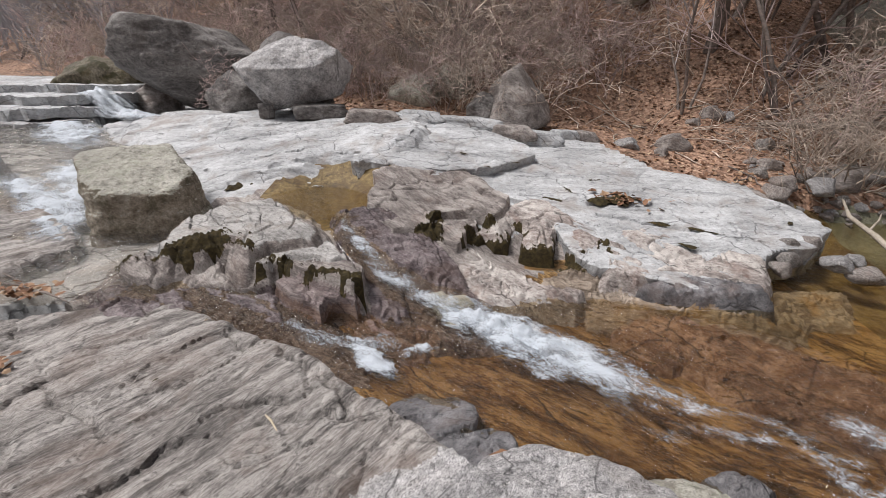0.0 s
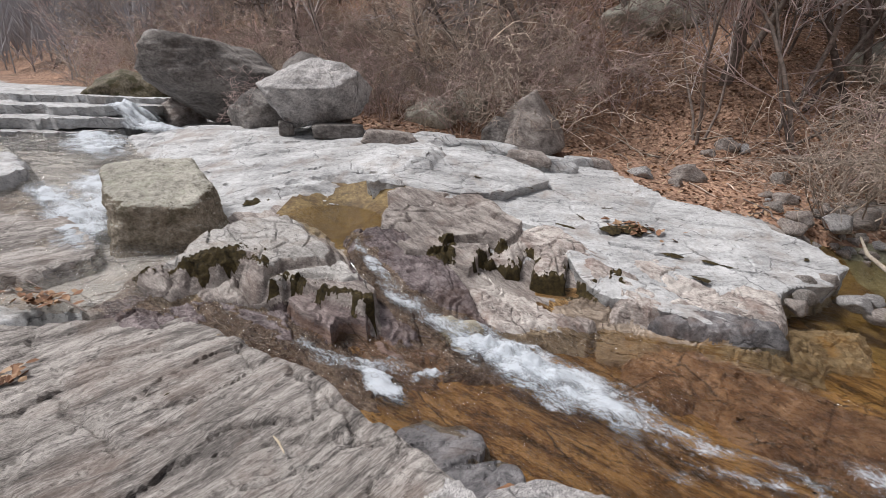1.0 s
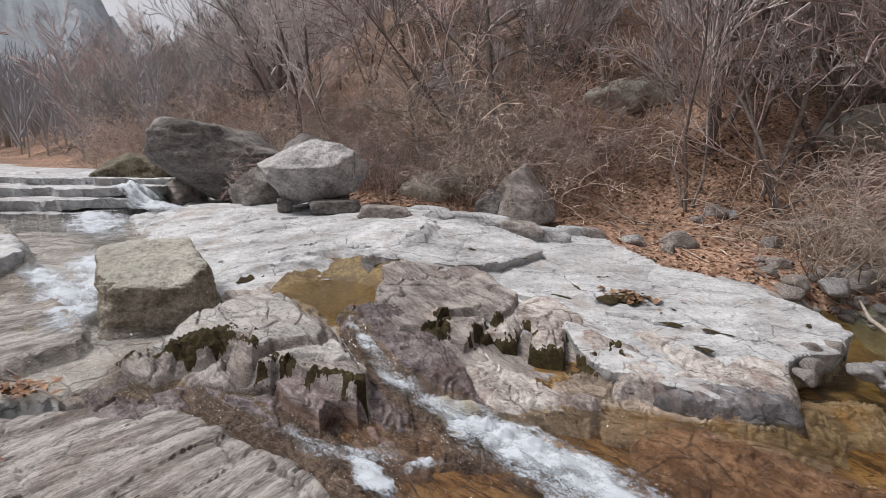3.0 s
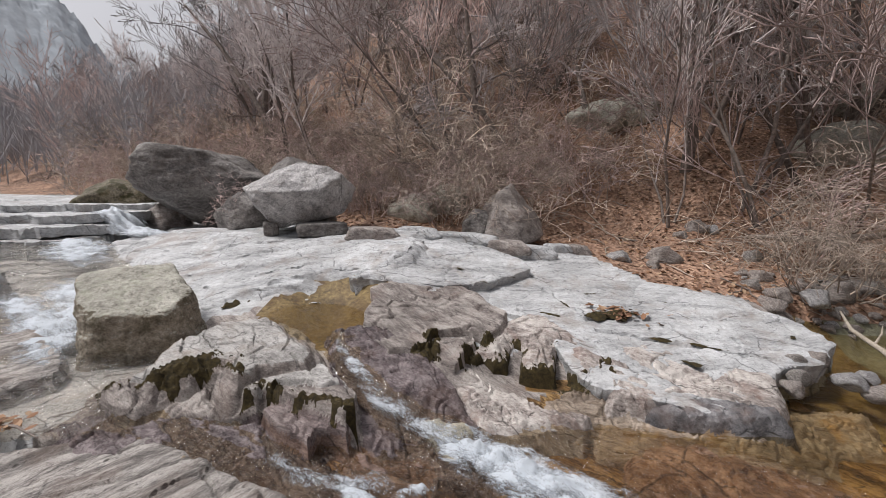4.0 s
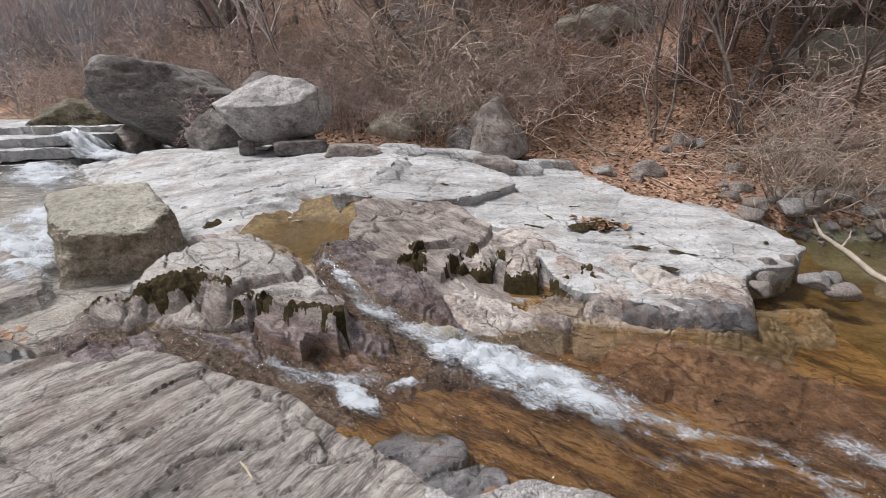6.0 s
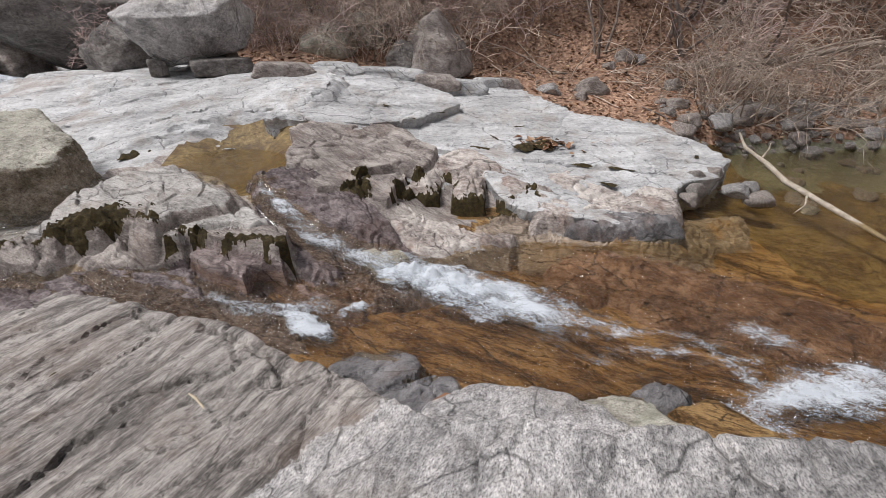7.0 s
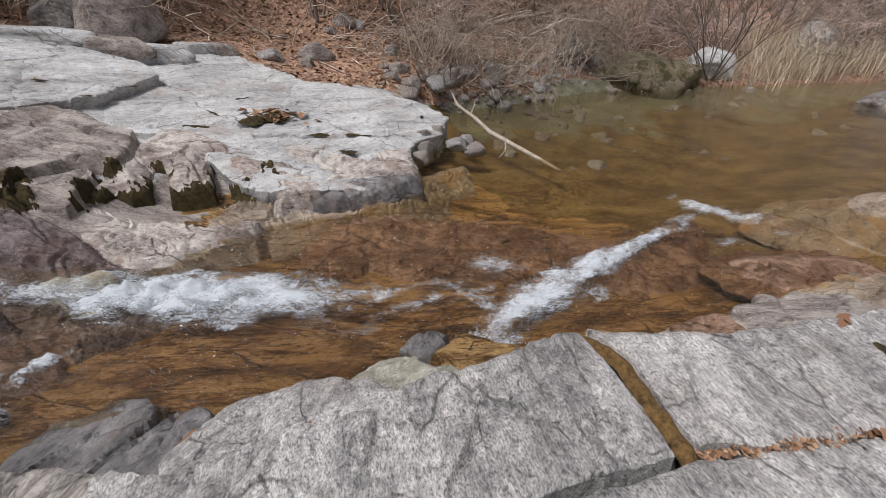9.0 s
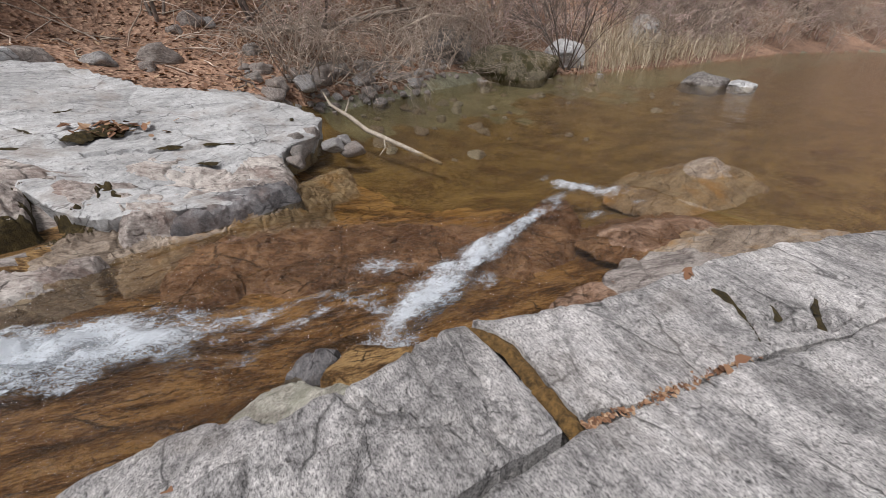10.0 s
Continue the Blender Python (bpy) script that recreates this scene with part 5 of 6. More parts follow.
def spray(count, seed):
    """Flying drops over the white water."""
    rng = random.Random(seed)
    line = [(-0.5, 2.86), (-0.1, 2.6), (0.3, 2.4), (0.8, 2.16), (1.5, 1.4), (1.8, 1.47), (2.3, 1.58), (-0.8, 2.06)]
    verts, faces = [], []
    for n in range(count):
        cx, cy = line[rng.randrange(len(line))]
        x, y = cx + rng.gauss(0, 0.14), cy + rng.gauss(0, 0.10)
        z, r = float(run_level(np.array([x]), np.array([y]))[0]) + 0.02 + abs(rng.gauss(0, 0.035)), rng.uniform(0.0015, 0.0045)
        base = len(verts)
        verts += [(x + r, y, z), (x, y + r, z), (x - r, y, z), (x, y - r, z), (x, y, z + r), (x, y, z - r)]
        faces += [(base + a, base + (a + 1) % 4, base + 4) for a in range(4)] + [(base + (a + 1) % 4, base + a, base + 5) for a in range(4)]
    return tagged(made("spray", verts, faces, M_SPRAY), "white drops flying over the rapids", "spray", kind="stuff")


spray(420, 251)


def chute_level(x, y):
    return core(x, y)[0] + 0.03 + 0.012 * fbm(x * 9, y * 9, 0, 3, 83)


sheet("chute_water", -1.75, -0.2, 2.5, 3.9, 0.016, chute_level, lambda x, y: np.abs(line_distance(x, y, CHUTE)[0]) < 0.10 + 0.05 * vnoise(x * 6, y * 6, 0, 85) + 0.08 * ramp(3.3, 2.8, y), M_RUN, "thin water sliding down the chute")
foam_strip("white_water", CHUTE, [0.06, 0.08, 0.10, 0.13, 0.15], chute_level, "thin white threads on the chute", 213, 0.02, 0.012, 0.30)
foam_strip("white_water", [(-0.95, 2.18), (-0.79, 2.05), (-0.62, 1.9)], [0.06, 0.12, 0.08], run_level, "white water running along the slab's edge", 215, 0.03)
foam_strip("white_water", [(-0.62, 2.12), (-0.5, 2.16), (-0.4, 2.22)], [0.05, 0.07, 0.04], run_level, "small white eddy below the wedge", 217, 0.03, 0.012, 0.32)
foam_strip("white_water", [(0.5, 2.15), (0.9, 1.98), (1.4, 1.9), (1.8, 1.8)], [0.2, 0.28, 0.22, 0.1], run_level, "thin foam streaks drifting down the run", 219, 0.008, 0.012, 0.06)
for n, (line, wide) in enumerate((([(1.9, 2.15), (2.0, 1.96), (2.15, 1.88)], [0.12, 0.14, 0.08]), ([(1.56, 1.95), (1.62, 1.7), (1.75, 1.5)], [0.05, 0.08, 0.08]), ([(1.55, 1.88), (1.7, 1.7), (1.8, 1.6)], [0.05, 0.08, 0.06]),
                                ([(3.35, 1.62), (3.7, 1.62), (4.05, 1.66)], [0.05, 0.1, 0.06]), ([(3.8, 1.3), (3.95, 1.28), (4.05, 1.2)], [0.05, 0.07, 0.04]), ([(4.42, 1.16), (4.5, 1.05), (4.52, 0.98)], [0.05, 0.07, 0.04]), ([(2.5, 1.35), (2.2, 1.4), (1.95, 1.4)], [0.08, 0.12, 0.08]))):
    foam_strip("white_water", line, wide, run_level, "thin white froth on the fast water", 231 + n, 0.015, 0.012, 0.22)
foam_strip("white_water", [(-7.6, 6.4), (-6.9, 5.9), (-6.3, 5.4), (-5.9, 5.2)], [0.3, 0.5, 0.5, 0.3], left_level, "white riffle above the pond", 221, 0.03, 0.03, 0.52)
foam_strip("white_water", [(-5.4, 3.8), (-4.7, 3.5), (-4.1, 3.1), (-3.7, 2.7)], [0.2, 0.28, 0.3, 0.2], left_level, "white water sliding along the wet rock", 223, 0.025, 0.025, 0.52)
foam_strip("white_water", [(-5.2, 4.3), (-4.6, 3.9), (-4.2, 3.4), (-4.0, 3.0)], [0.3, 0.4, 0.35, 0.2], left_level, "white water rushing past the standing rock", 209, 0.03, 0.025, 0.56)
foam_strip("cascade", [(-7.9, 7.35), (-7.35, 7.2), (-6.9, 7.05), (-6.3, 6.75), (-5.7, 6.6)], [0.35, 0.5, 0.5, 0.4, 0.2], lambda x, y: 1.0 + 0.36 * ramp(-6.9, -7.6, x), "small white cascade dropping between rock shelves", 211, 0.12, 0.025, 0.55)


# ---- bare trees and bushes ----
def wood(rng, stems, length, radius, levels, kids, spread, droop=0.0, wiggle=0.12, least=0.004, lean=0.15, many=False, one=False):
    """Branching wood as tubes. Returns points and quads of thick wood and of thin twigs."""
    parts = ([], []), ([], [])

    def tube(path, radii, thin, joint):
        verts, faces = parts[1 if thin else 0]
        base = len(verts)
        if joint and joint[0] == thin:
            faces.append((base, base + 1, joint[1]))
        n = 3 if thin else 5
        for q, (p, r) in enumerate(zip(path, radii)):
            t = path[min(q + 1, len(path) - 1)] - path[max(q - 1, 0)]
            a = t.orthogonal().normalized()
            b = t.cross(a).normalized()
            for k in range(n):
                an = 2 * math.pi * k / n
                verts.append(p + r * (math.cos(an) * a + math.sin(an) * b))
        for q in range(len(path) - 1):
            for k in range(n):
                k2 = (k + 1) % n
                faces.append((base + q * n + k, base + q * n + k2, base + (q + 1) * n + k2, base + (q + 1) * n + k))

    def grow(p, way, ln, r, level, joint=None):
        seg = 6 if level == 0 else 4
        path, radii = [p.copy()], [r]
        way = way.normalized()
        for q in range(seg):
            way = (way + wiggle * Vector((rng.gauss(0, 1), rng.gauss(0, 1), rng.gauss(0, 0.7))) + Vector((0, 0, -droop * level))).normalized()
            p = p + way * ln / seg
            path.append(p.copy())
            radii.append(max(r * (1 - 0.75 * (q + 1) / seg), least))
        thin = one or level > 0
        first = len(parts[1 if thin else 0][0])
        tube(path, radii, thin, joint)
        if level + 1 >= levels:
            return
        for k in range(kids[level]):
            f = rng.uniform(0.25, 1.0)
            at = f * seg
            i = min(int(at), seg - 1)
            q = path[i].lerp(path[i + 1], at - i)
            d = (path[i + 1] - path[i]).normalized()
            side = Vector((rng.gauss(0, 1), rng.gauss(0, 1), rng.gauss(0, 0.6))).normalized()
            grow(q, d * (1 - spread) + side * spread + Vector((0, 0, 0.12)), ln * rng.uniform(0.38, 0.68) * (1.15 - 0.5 * f), radii[i] * rng.uniform(0.45, 0.62), level + 1, (thin, first + i * (3 if thin else 5)))

    for s in range(stems):
        an = rng.uniform(0, 6.28)
        tilt = rng.uniform(0, lean) if not many else rng.uniform(0.1, lean + 0.25)
        grow(Vector((0.08 * math.cos(an) * many, 0.08 * math.sin(an) * many, -0.1)), Vector((math.cos(an) * tilt, math.sin(an) * tilt, 1)), length * rng.uniform(0.75, 1.1), radius * rng.uniform(0.7, 1.1), 0)
    return parts


def bare_tree(name, seed, words, category, twig, **shape):
    """A trunk and a crown for a tree; for a bush every stem with its own twigs."""
    rng = random.Random(seed)
    root = new(name)
    stems = shape.pop("stems")
    for k in range(stems):
        (v1, f1), (v2, f2) = wood(rng, stems=1, many=stems > 1, one=category != "tree", **shape)
        if category == "tree":
            made("trunk", v1, f1, M_BARK, root)
            tagged(made("crown", v2, f2, twig, root), kind="stuff")
        else:
            made("stem", v2, f2, twig, root)
    return tagged(root, words, category)


bushes = [bare_tree("bare_bush", 300 + n, "leafless reddish-brown bush on the bank", "bush", M_TWIG if n % 2 else M_PALETWIG, stems=5, length=1.9, radius=0.016, levels=4, kids=(5, 4, 2), spread=0.62, droop=0.02, wiggle=0.27, lean=0.8, least=0.0052) for n in range(7)]
tangles = [bare_tree("dry_tangle", 330 + n, "tangled pale dry stems hanging over the bank", "bush", M_PALETWIG, stems=7, length=2.1, radius=0.018, levels=3, kids=(5, 3), spread=0.6, droop=0.13, wiggle=0.36, lean=1.2, least=0.0048) for n in range(3)]
arches = [bare_tree("arching_bush", 340 + n, "long pale bare stems arching over the bank", "bush", M_PALETWIG, stems=3, length=3.0, radius=0.024, levels=3, kids=(5, 3), spread=0.55, droop=0.12, wiggle=0.33, lean=1.2, least=0.007) for n in range(3)]
trees = [bare_tree("bare_tree", 350 + n, "tall leafless grey-brown tree on the hillside", "tree", M_GREYTWIG, stems=1 + n % 2, length=8.0, radius=0.11, levels=5, kids=(9, 6, 4, 3), spread=0.45, wiggle=0.11, lean=0.25, least=0.011) for n in range(4)]
saplings = [bare_tree("bare_sapling", 370 + n, "thin leafless sapling on the hillside", "tree", M_GREYTWIG if n % 2 else M_TWIG, stems=2 + n % 2, length=4.4, radius=0.034, levels=4, kids=(9, 6, 4), spread=0.42, wiggle=0.13, lean=0.35, least=0.0085) for n in range(5)]


def treeline(x, y):
    """Highest top of the woods as a slope seen from the stream: high on the steep side, low where the valley opens."""
    return np.tan(np.radians(np.interp(np.degrees(np.arctan2(y, x)), [96, 108, 116, 122, 128, 136, 150], [60, 25, 19, 16, 13.5, 11, 10])))


def scatter(kinds, count, seed, area, group, low=0.7, high=1.25, box=(-34, 34, 1, 44), tall=0.0):
    """Copies over an area of the plan given by a test on (x, y, distance up the bank, chance)."""
    rng = np.random.default_rng(seed)
    x, y, chance = rng.uniform(box[0], box[1], 30000), rng.uniform(box[2], box[3], 30000), rng.random(30000)
    d = -line_distance(x, y, BANK)[0]
    pick = np.nonzero(area(x, y, d, chance))[0][:count]
    x, y = x[pick], y[pick]
    z = land(x, y)
    for n in range(len(pick)):
        s = rng.uniform(low, high)
        if tall:
            s = min(s, (1.8 + math.hypot(x[n], y[n]) * float(treeline(x[n], y[n])) * rng.uniform(0.75, 1.12) - z[n]) / tall)
            if s < 0.35:
                continue
        ob = copy_thing(kinds[int(rng.integers(len(kinds)))], pose(x[n], y[n], z[n] - 0.03, rng.uniform(-6, 6), rng.uniform(-6, 6), rng.uniform(0, 360)))
        ob.scale = (s, s, s * rng.uniform(0.9, 1.15))
        tagged(ob, group=group)


scatter(bushes, 105, 401, lambda x, y, d, r: (d > 0.6) & (d < 9) & (x > -16) & (x < 24) & ~((x > 1.0) & (x < 9) & (d < 5.5) & (r < 0.9)), "bushes on the bank")
scatter(bushes, 72, 402, lambda x, y, d, r: (d > 0.35) & (d < 3.5) & ~((x > 0.8) & (d < 2.4)), "bushes on the bank", 0.6, 1.0, (-9, 2.2, 6, 16))
scatter(tangles, 11, 403, lambda x, y, d, r: (d > 0.3) & (d < 1.5) & (x > 4.0) & (x < 9.5), "tangled stems on the bank", 0.55, 0.85, box=(3, 10, 4, 10))
scatter(bushes, 50, 415, lambda x, y, d, r: (d > 0.9) & (d < 9), "bushes on the bank", 0.8, 1.4, (8, 30, 2, 22))
scatter(tangles, 12, 417, lambda x, y, d, r: (d > 0.02) & (d < 0.5), "tangled stems on the bank", 0.55, 0.8, (3.6, 9.6, 4, 10))
scatter(arches, 6, 421, lambda x, y, d, r: (d > 0.5) & (d < 3.2) & (x > 4.8), "arching bushes on the bank", 0.5, 0.8, (2.5, 10.5, 4, 12))
scatter(saplings, 16, 429, lambda x, y, d, r: (d > 1.8) & (d < 8), "saplings on the hillside", 0.5, 1.0, (1.5, 11, 6, 16))
scatter(arches, 12, 423, lambda x, y, d, r: (d > 0.8) & (d < 4.5), "arching bushes on the bank", 0.7, 1.1, (-5, 2.5, 6, 13))
scatter(bushes, 90, 425, lambda x, y, d, r: (d > 0.4) & (d < 8), "bushes on the bank", 1.0, 1.8, (16, 44, -12, 12))
scatter(saplings, 28, 427, lambda x, y, d, r: (d > 1.5) & (d < 14), "saplings on the hillside", 0.8, 1.4, (12, 38, -6, 18))
scatter(saplings, 150, 405, lambda x, y, d, r: (d > 2.5) & (d < 24) & (x > -26) & ((x < 0.5) | (r < 0.35)), "saplings on the hillside", tall=4.8)
scatter(trees, 90, 407, lambda x, y, d, r: (d > 5) & (d < 40) & ((x < 0) | (r < 0.45)), "trees on the hillside", tall=9.0)


def across(x, y, d, low, high):
    o = -line_distance(x, y, OTHER)[0]
    return (x < -8) & (d < -2.5) & (o > low) & (o < high)


scatter(bushes, 22, 413, lambda x, y, d, r: (d > 0.3) & (d < 4), "bushes on the bank", 0.8, 1.4, (-16, -7, 9, 18))
scatter(bushes, 45, 419, lambda x, y, d, r: across(x, y, d, 0.0, 6), "bushes across the stream", 0.8, 1.4, (-32, -8, 1, 34))
scatter(saplings, 60, 409, lambda x, y, d, r: across(x, y, d, 0.2, 14), "saplings across the stream", 0.9, 1.5, (-44, -8, 1, 50), 4.8)
scatter(trees, 34, 411, lambda x, y, d, r: across(x, y, d, 1, 24), "trees across the stream", box=(-44, -8, 1, 50), tall=9.0)
for k in bushes + tangles + arches + trees + saplings:
    k.matrix_world = pose(-4.0 + 7 * random.random(), 13 + 6 * random.random(), 0)
    k.location.z = float(land(np.array([k.location.x]), np.array([k.location.y]))[0]) - 0.05


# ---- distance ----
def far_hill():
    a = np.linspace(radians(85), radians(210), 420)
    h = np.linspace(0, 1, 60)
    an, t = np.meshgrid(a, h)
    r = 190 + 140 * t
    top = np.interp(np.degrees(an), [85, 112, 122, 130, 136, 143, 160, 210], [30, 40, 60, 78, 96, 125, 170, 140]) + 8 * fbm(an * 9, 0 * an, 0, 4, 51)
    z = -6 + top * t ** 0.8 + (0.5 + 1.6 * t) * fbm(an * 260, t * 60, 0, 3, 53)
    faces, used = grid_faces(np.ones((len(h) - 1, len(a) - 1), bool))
    # Valley haze is baked into this pale blue-grey base colour.
    m = plain("haze_painted_blue_grey_wood", (0.32, 0.36, 0.40), (0.42, 0.46, 0.50), 0.35, 1.0, relief=0.0)
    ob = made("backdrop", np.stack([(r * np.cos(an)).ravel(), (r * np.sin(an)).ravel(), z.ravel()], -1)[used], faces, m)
    return tagged(ob, "wooded hill far up the valley, haze painted into its colour", "hill", kind="structure")


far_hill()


def far_wood(count, seed):
    """The woods up the valley, too far off to tell one tree from the next."""
    rng = np.random.default_rng(seed)
    x, y = rng.uniform(-95, -9, 9000), rng.uniform(3, 75, 9000)
    d, o = -line_distance(x, y, BANK)[0], -line_distance(x, y, OTHER)[0]
    pick = np.nonzero(((d > 1.5) & (d < 45) & (np.hypot(x, y) > 17)) | ((o > 0.5) & (o < 45)))[0][:count]
    x, y = x[pick], y[pick]
    z = land(x, y)
    verts, faces = [], []
    for px, py, pz in zip(x, y, z):
        tall = min(rng.uniform(3.5, 8.5), 1.8 + math.hypot(px, py) * float(treeline(px, py)) * rng.uniform(0.8, 1.08) - pz)
        if tall < 1.5:
            continue
        thick = 0.0007 * math.hypot(px, py) + 0.008
        for b in range(26):
            t = 0 if b == 0 else rng.uniform(0.02, 0.85)
            a = rng.uniform(0, 6.28)
            out = 0.1 if b == 0 else rng.uniform(0.25, 0.85)
            ln = tall if b == 0 else tall * (1.0 - t) * rng.uniform(0.4, 0.8) + 0.3
            p0 = np.array([px, py, pz + t * tall])
            p1 = p0 + ln * np.array([out * math.cos(a), out * math.sin(a), 1.0 - 0.4 * out])
            r0 = thick * (1.2 if b == 0 else 0.8)
            base = len(verts)
            for p, r in ((p0, r0), (p1, 0.35 * thick)):
                for k in range(3):
                    verts.append(p + r * np.array([math.cos(2.1 * k), math.sin(2.1 * k), 0]))
            faces += [(base + k, base + (k + 1) % 3, base + 3 + (k + 1) % 3, base + 3 + k) for k in range(3)]
    # Bluish grey, paler than near twigs: distance haze painted into the colour.
    m = plain("haze_painted_grey_wood", (0.27, 0.268, 0.285), (0.45, 0.445, 0.46), 0.6, 1.0, relief=0.0)
    return tagged(made("distant_wood", verts, faces, m, smooth=False), "bare woods further up the valley, greyed by haze in their colour", "woods", kind="stuff")


far_wood(1800, 57)


# ---- fallen leaves ----
def leaves(name, count, seed, area, words, big=0.06, lift=0.012, level=None):
    """Dead leaves lying about, each a bent five-sided blade."""
    rng = random.Random(seed)
    verts, faces = [], []
    n = 0
    while n < count:
        x, y = area(rng)
        n += 1
        z = float(level(x, y)) if level else None
        verts.append((x, y, z, rng.uniform(0, 6.28), big * rng.uniform(0.6, 1.3), rng.gauss(0, 0.35), rng.gauss(0, 0.35), rng.uniform(-0.5, 0.6)))
    p = np.array([(v[0], v[1], 0 if v[2] is None else v[2], *v[3:]) for v in verts])
    if level is None:
        p[:, 2] = land(p[:, 0], p[:, 1])
    shape = np.array([(-1.0, 0, 0.0), (-0.3, 0.5, 0.35), (0.5, 0.38, 0.3), (1.0, 0, 0.05), (0.5, -0.38, 0.3), (-0.3, -0.5, 0.35)]) * 0.5
    out = np.zeros((len(p), 6, 3))
    c, s = np.cos(p[:, 3]), np.sin(p[:, 3])
    for k, (a, b, h) in enumerate(shape):
        out[:, k, 0] = p[:, 0] + p[:, 4] * (c * a - s * b)
        out[:, k, 1] = p[:, 1] + p[:, 4] * (s * a + c * b)
        out[:, k, 2] = p[:, 2] + lift + p[:, 4] * (p[:, 5] * a + p[:, 6] * b + p[:, 7] * h)
    base = np.arange(len(p))[:, None] * 6
    fc = np.concatenate([base + np.array([0, 1, 2, 3]), base + np.array([0, 3, 4, 5])])
    return tagged(made(name, out.reshape(-1, 3), fc, M_LEAVES, smooth=False), words, "leaves", kind="stuff")


def leaf_material():
    m, nt, out = material("dry_brown_leaves")
    rnd = node(nt, "NewGeometry").outputs["Random Per Island"]
    col = colour_ramp(nt, rnd, [(0.0, (0.11, 0.055, 0.03)), (0.35, (0.22, 0.11, 0.06)), (0.7, (0.32, 0.19, 0.11)), (1.0, (0.45, 0.33, 0.22))])
    b = node(nt, "BsdfPrincipled", {"Base Color": col, "Roughness": 0.8})
    nt.links.new(b.outputs[0], out.inputs[0])
    return m


M_LEAVES = leaf_material()


def bank_spots(count, seed):
    rng = np.random.default_rng(seed)
    x, y, r = rng.uniform(-6, 12, 120000), rng.uniform(5, 15, 120000), rng.random(120000)
    d = -line_distance(x, y, BANK)[0]
    ok = (d > -0.12 * r) & (r < 1.2 / (1 + 0.25 * np.maximum(d, 0)) * 0.5 + 0.7 * np.exp(-(((x - 4.5) / 1.5) ** 2 + ((y - 9.1) / 1.4) ** 2)))
    return iter(np.stack([x, y], -1)[ok][:count].tolist())


spots = bank_spots(13000, 501)
leaves("fallen_leaves", 13000, 501, lambda r: next(spots), "brown dead leaves covering the bank", 0.075)
leaves("fallen_leaves", 60, 503, lambda r: (r.gauss(1.25, 0.16), r.gauss(4.72, 0.09)), "drift of dead leaves in a dip of the slab", 0.09, 0.03, lambda x, y: -0.36 - 0.074 * x + 0.191 * y)
leaves("fallen_leaves", 300, 505, lambda r: (lambda t: (1.36 + 0.85 * t, 0.245 - 0.36 * t + r.gauss(0, 0.014)))(r.random() ** 1.3), "dead leaves caught in the long crack", 0.022, 0.0, lambda x, y: near_top(x, y) - 0.012)


# ---- things along the banks ----
def rod(name, points, radii, mat, sides=8, parent=None, seed=0):
    """A bent round stick through the given places."""
    pts = [Vector(p) for p in points]
    path, rad = [], []
    for a, b, r0, r1 in zip(pts[:-1], pts[1:], radii[:-1], radii[1:]):
        for k in range(5):
            path.append(a.lerp(b, k / 5))
            rad.append(r0 + (r1 - r0) * k / 5)
    path.append(pts[-1])
    rad.append(radii[-1])
    verts, faces = [], []
    for q, (p, r) in enumerate(zip(path, rad)):
        t = path[min(q + 1, len(path) - 1)] - path[max(q - 1, 0)]
        a = t.orthogonal().normalized()
        b = t.cross(a).normalized()
        for k in range(sides):
            an = 2 * math.pi * k / sides
            rr = r * (1 + 0.18 * float(vnoise(q * 0.7 + seed, k * 1.3, 0, seed)))
            verts.append(p + rr * (math.cos(an) * a + math.sin(an) * b))
    for q in range(len(path) - 1):
        for k in range(sides):
            k2 = (k + 1) % sides
            faces.append((q * sides + k, q * sides + k2, (q + 1) * sides + k2, (q + 1) * sides + k))
    faces.append(tuple(range(sides))[::-1])
    faces.append(tuple(range((len(path) - 1) * sides, len(path) * sides)))
    return made(name, verts, faces, mat, parent)


drift = tagged(new("driftwood_branch"), "bleached crooked driftwood branch reaching into the pool", "branch")
rod("limb", [(3.95, 5.45, 0.36), (3.72, 4.95, 0.30), (3.67, 4.5, 0.25), (3.66, 4.15, 0.16), (3.78, 3.7, 0.06), (3.93, 3.15, -0.06)], [0.012, 0.02, 0.026, 0.03, 0.03, 0.02], M_DRIFT, parent=drift, seed=3)
rod("side_twig", [(3.68, 4.6, 0.26), (3.85, 4.75, 0.33), (4.05, 5.0, 0.34)], [0.014, 0.01, 0.006], M_DRIFT, 6, drift, 5)
rod("side_twig", [(3.72, 3.9, 0.1), (3.6, 3.75, 0.05), (3.45, 3.68, 0.0)], [0.012, 0.008, 0.005], M_DRIFT, 6, drift, 7)
log = tagged(new("fallen_limb"), "pale fallen limb lying through the tangled stems", "branch")
rod("limb", [(3.9, 7.5, 1.0), (4.6, 7.25, 1.0), (5.4, 7.1, 1.06), (6.5, 7.05, 1.25), (7.6, 7.3, 1.35)], [0.03, 0.045, 0.05, 0.045, 0.02], M_PALETWIG, parent=log, seed=9)
rod("side_twig", [(5.4, 7.1, 1.06), (5.9, 6.8, 1.3), (6.5, 6.7, 1.4)], [0.025, 0.02, 0.01], M_PALETWIG, 6, log, 11)
arch = tagged(new("fallen_limb"), "bare stem arching over the far shore", "branch")
rod("limb", [(7.2, 7.4, 0.9), (7.8, 7.0, 1.25), (8.6, 6.8, 1.2), (9.3, 6.6, 0.85)], [0.03, 0.03, 0.025, 0.015], M_PALETWIG, parent=arch, seed=13)
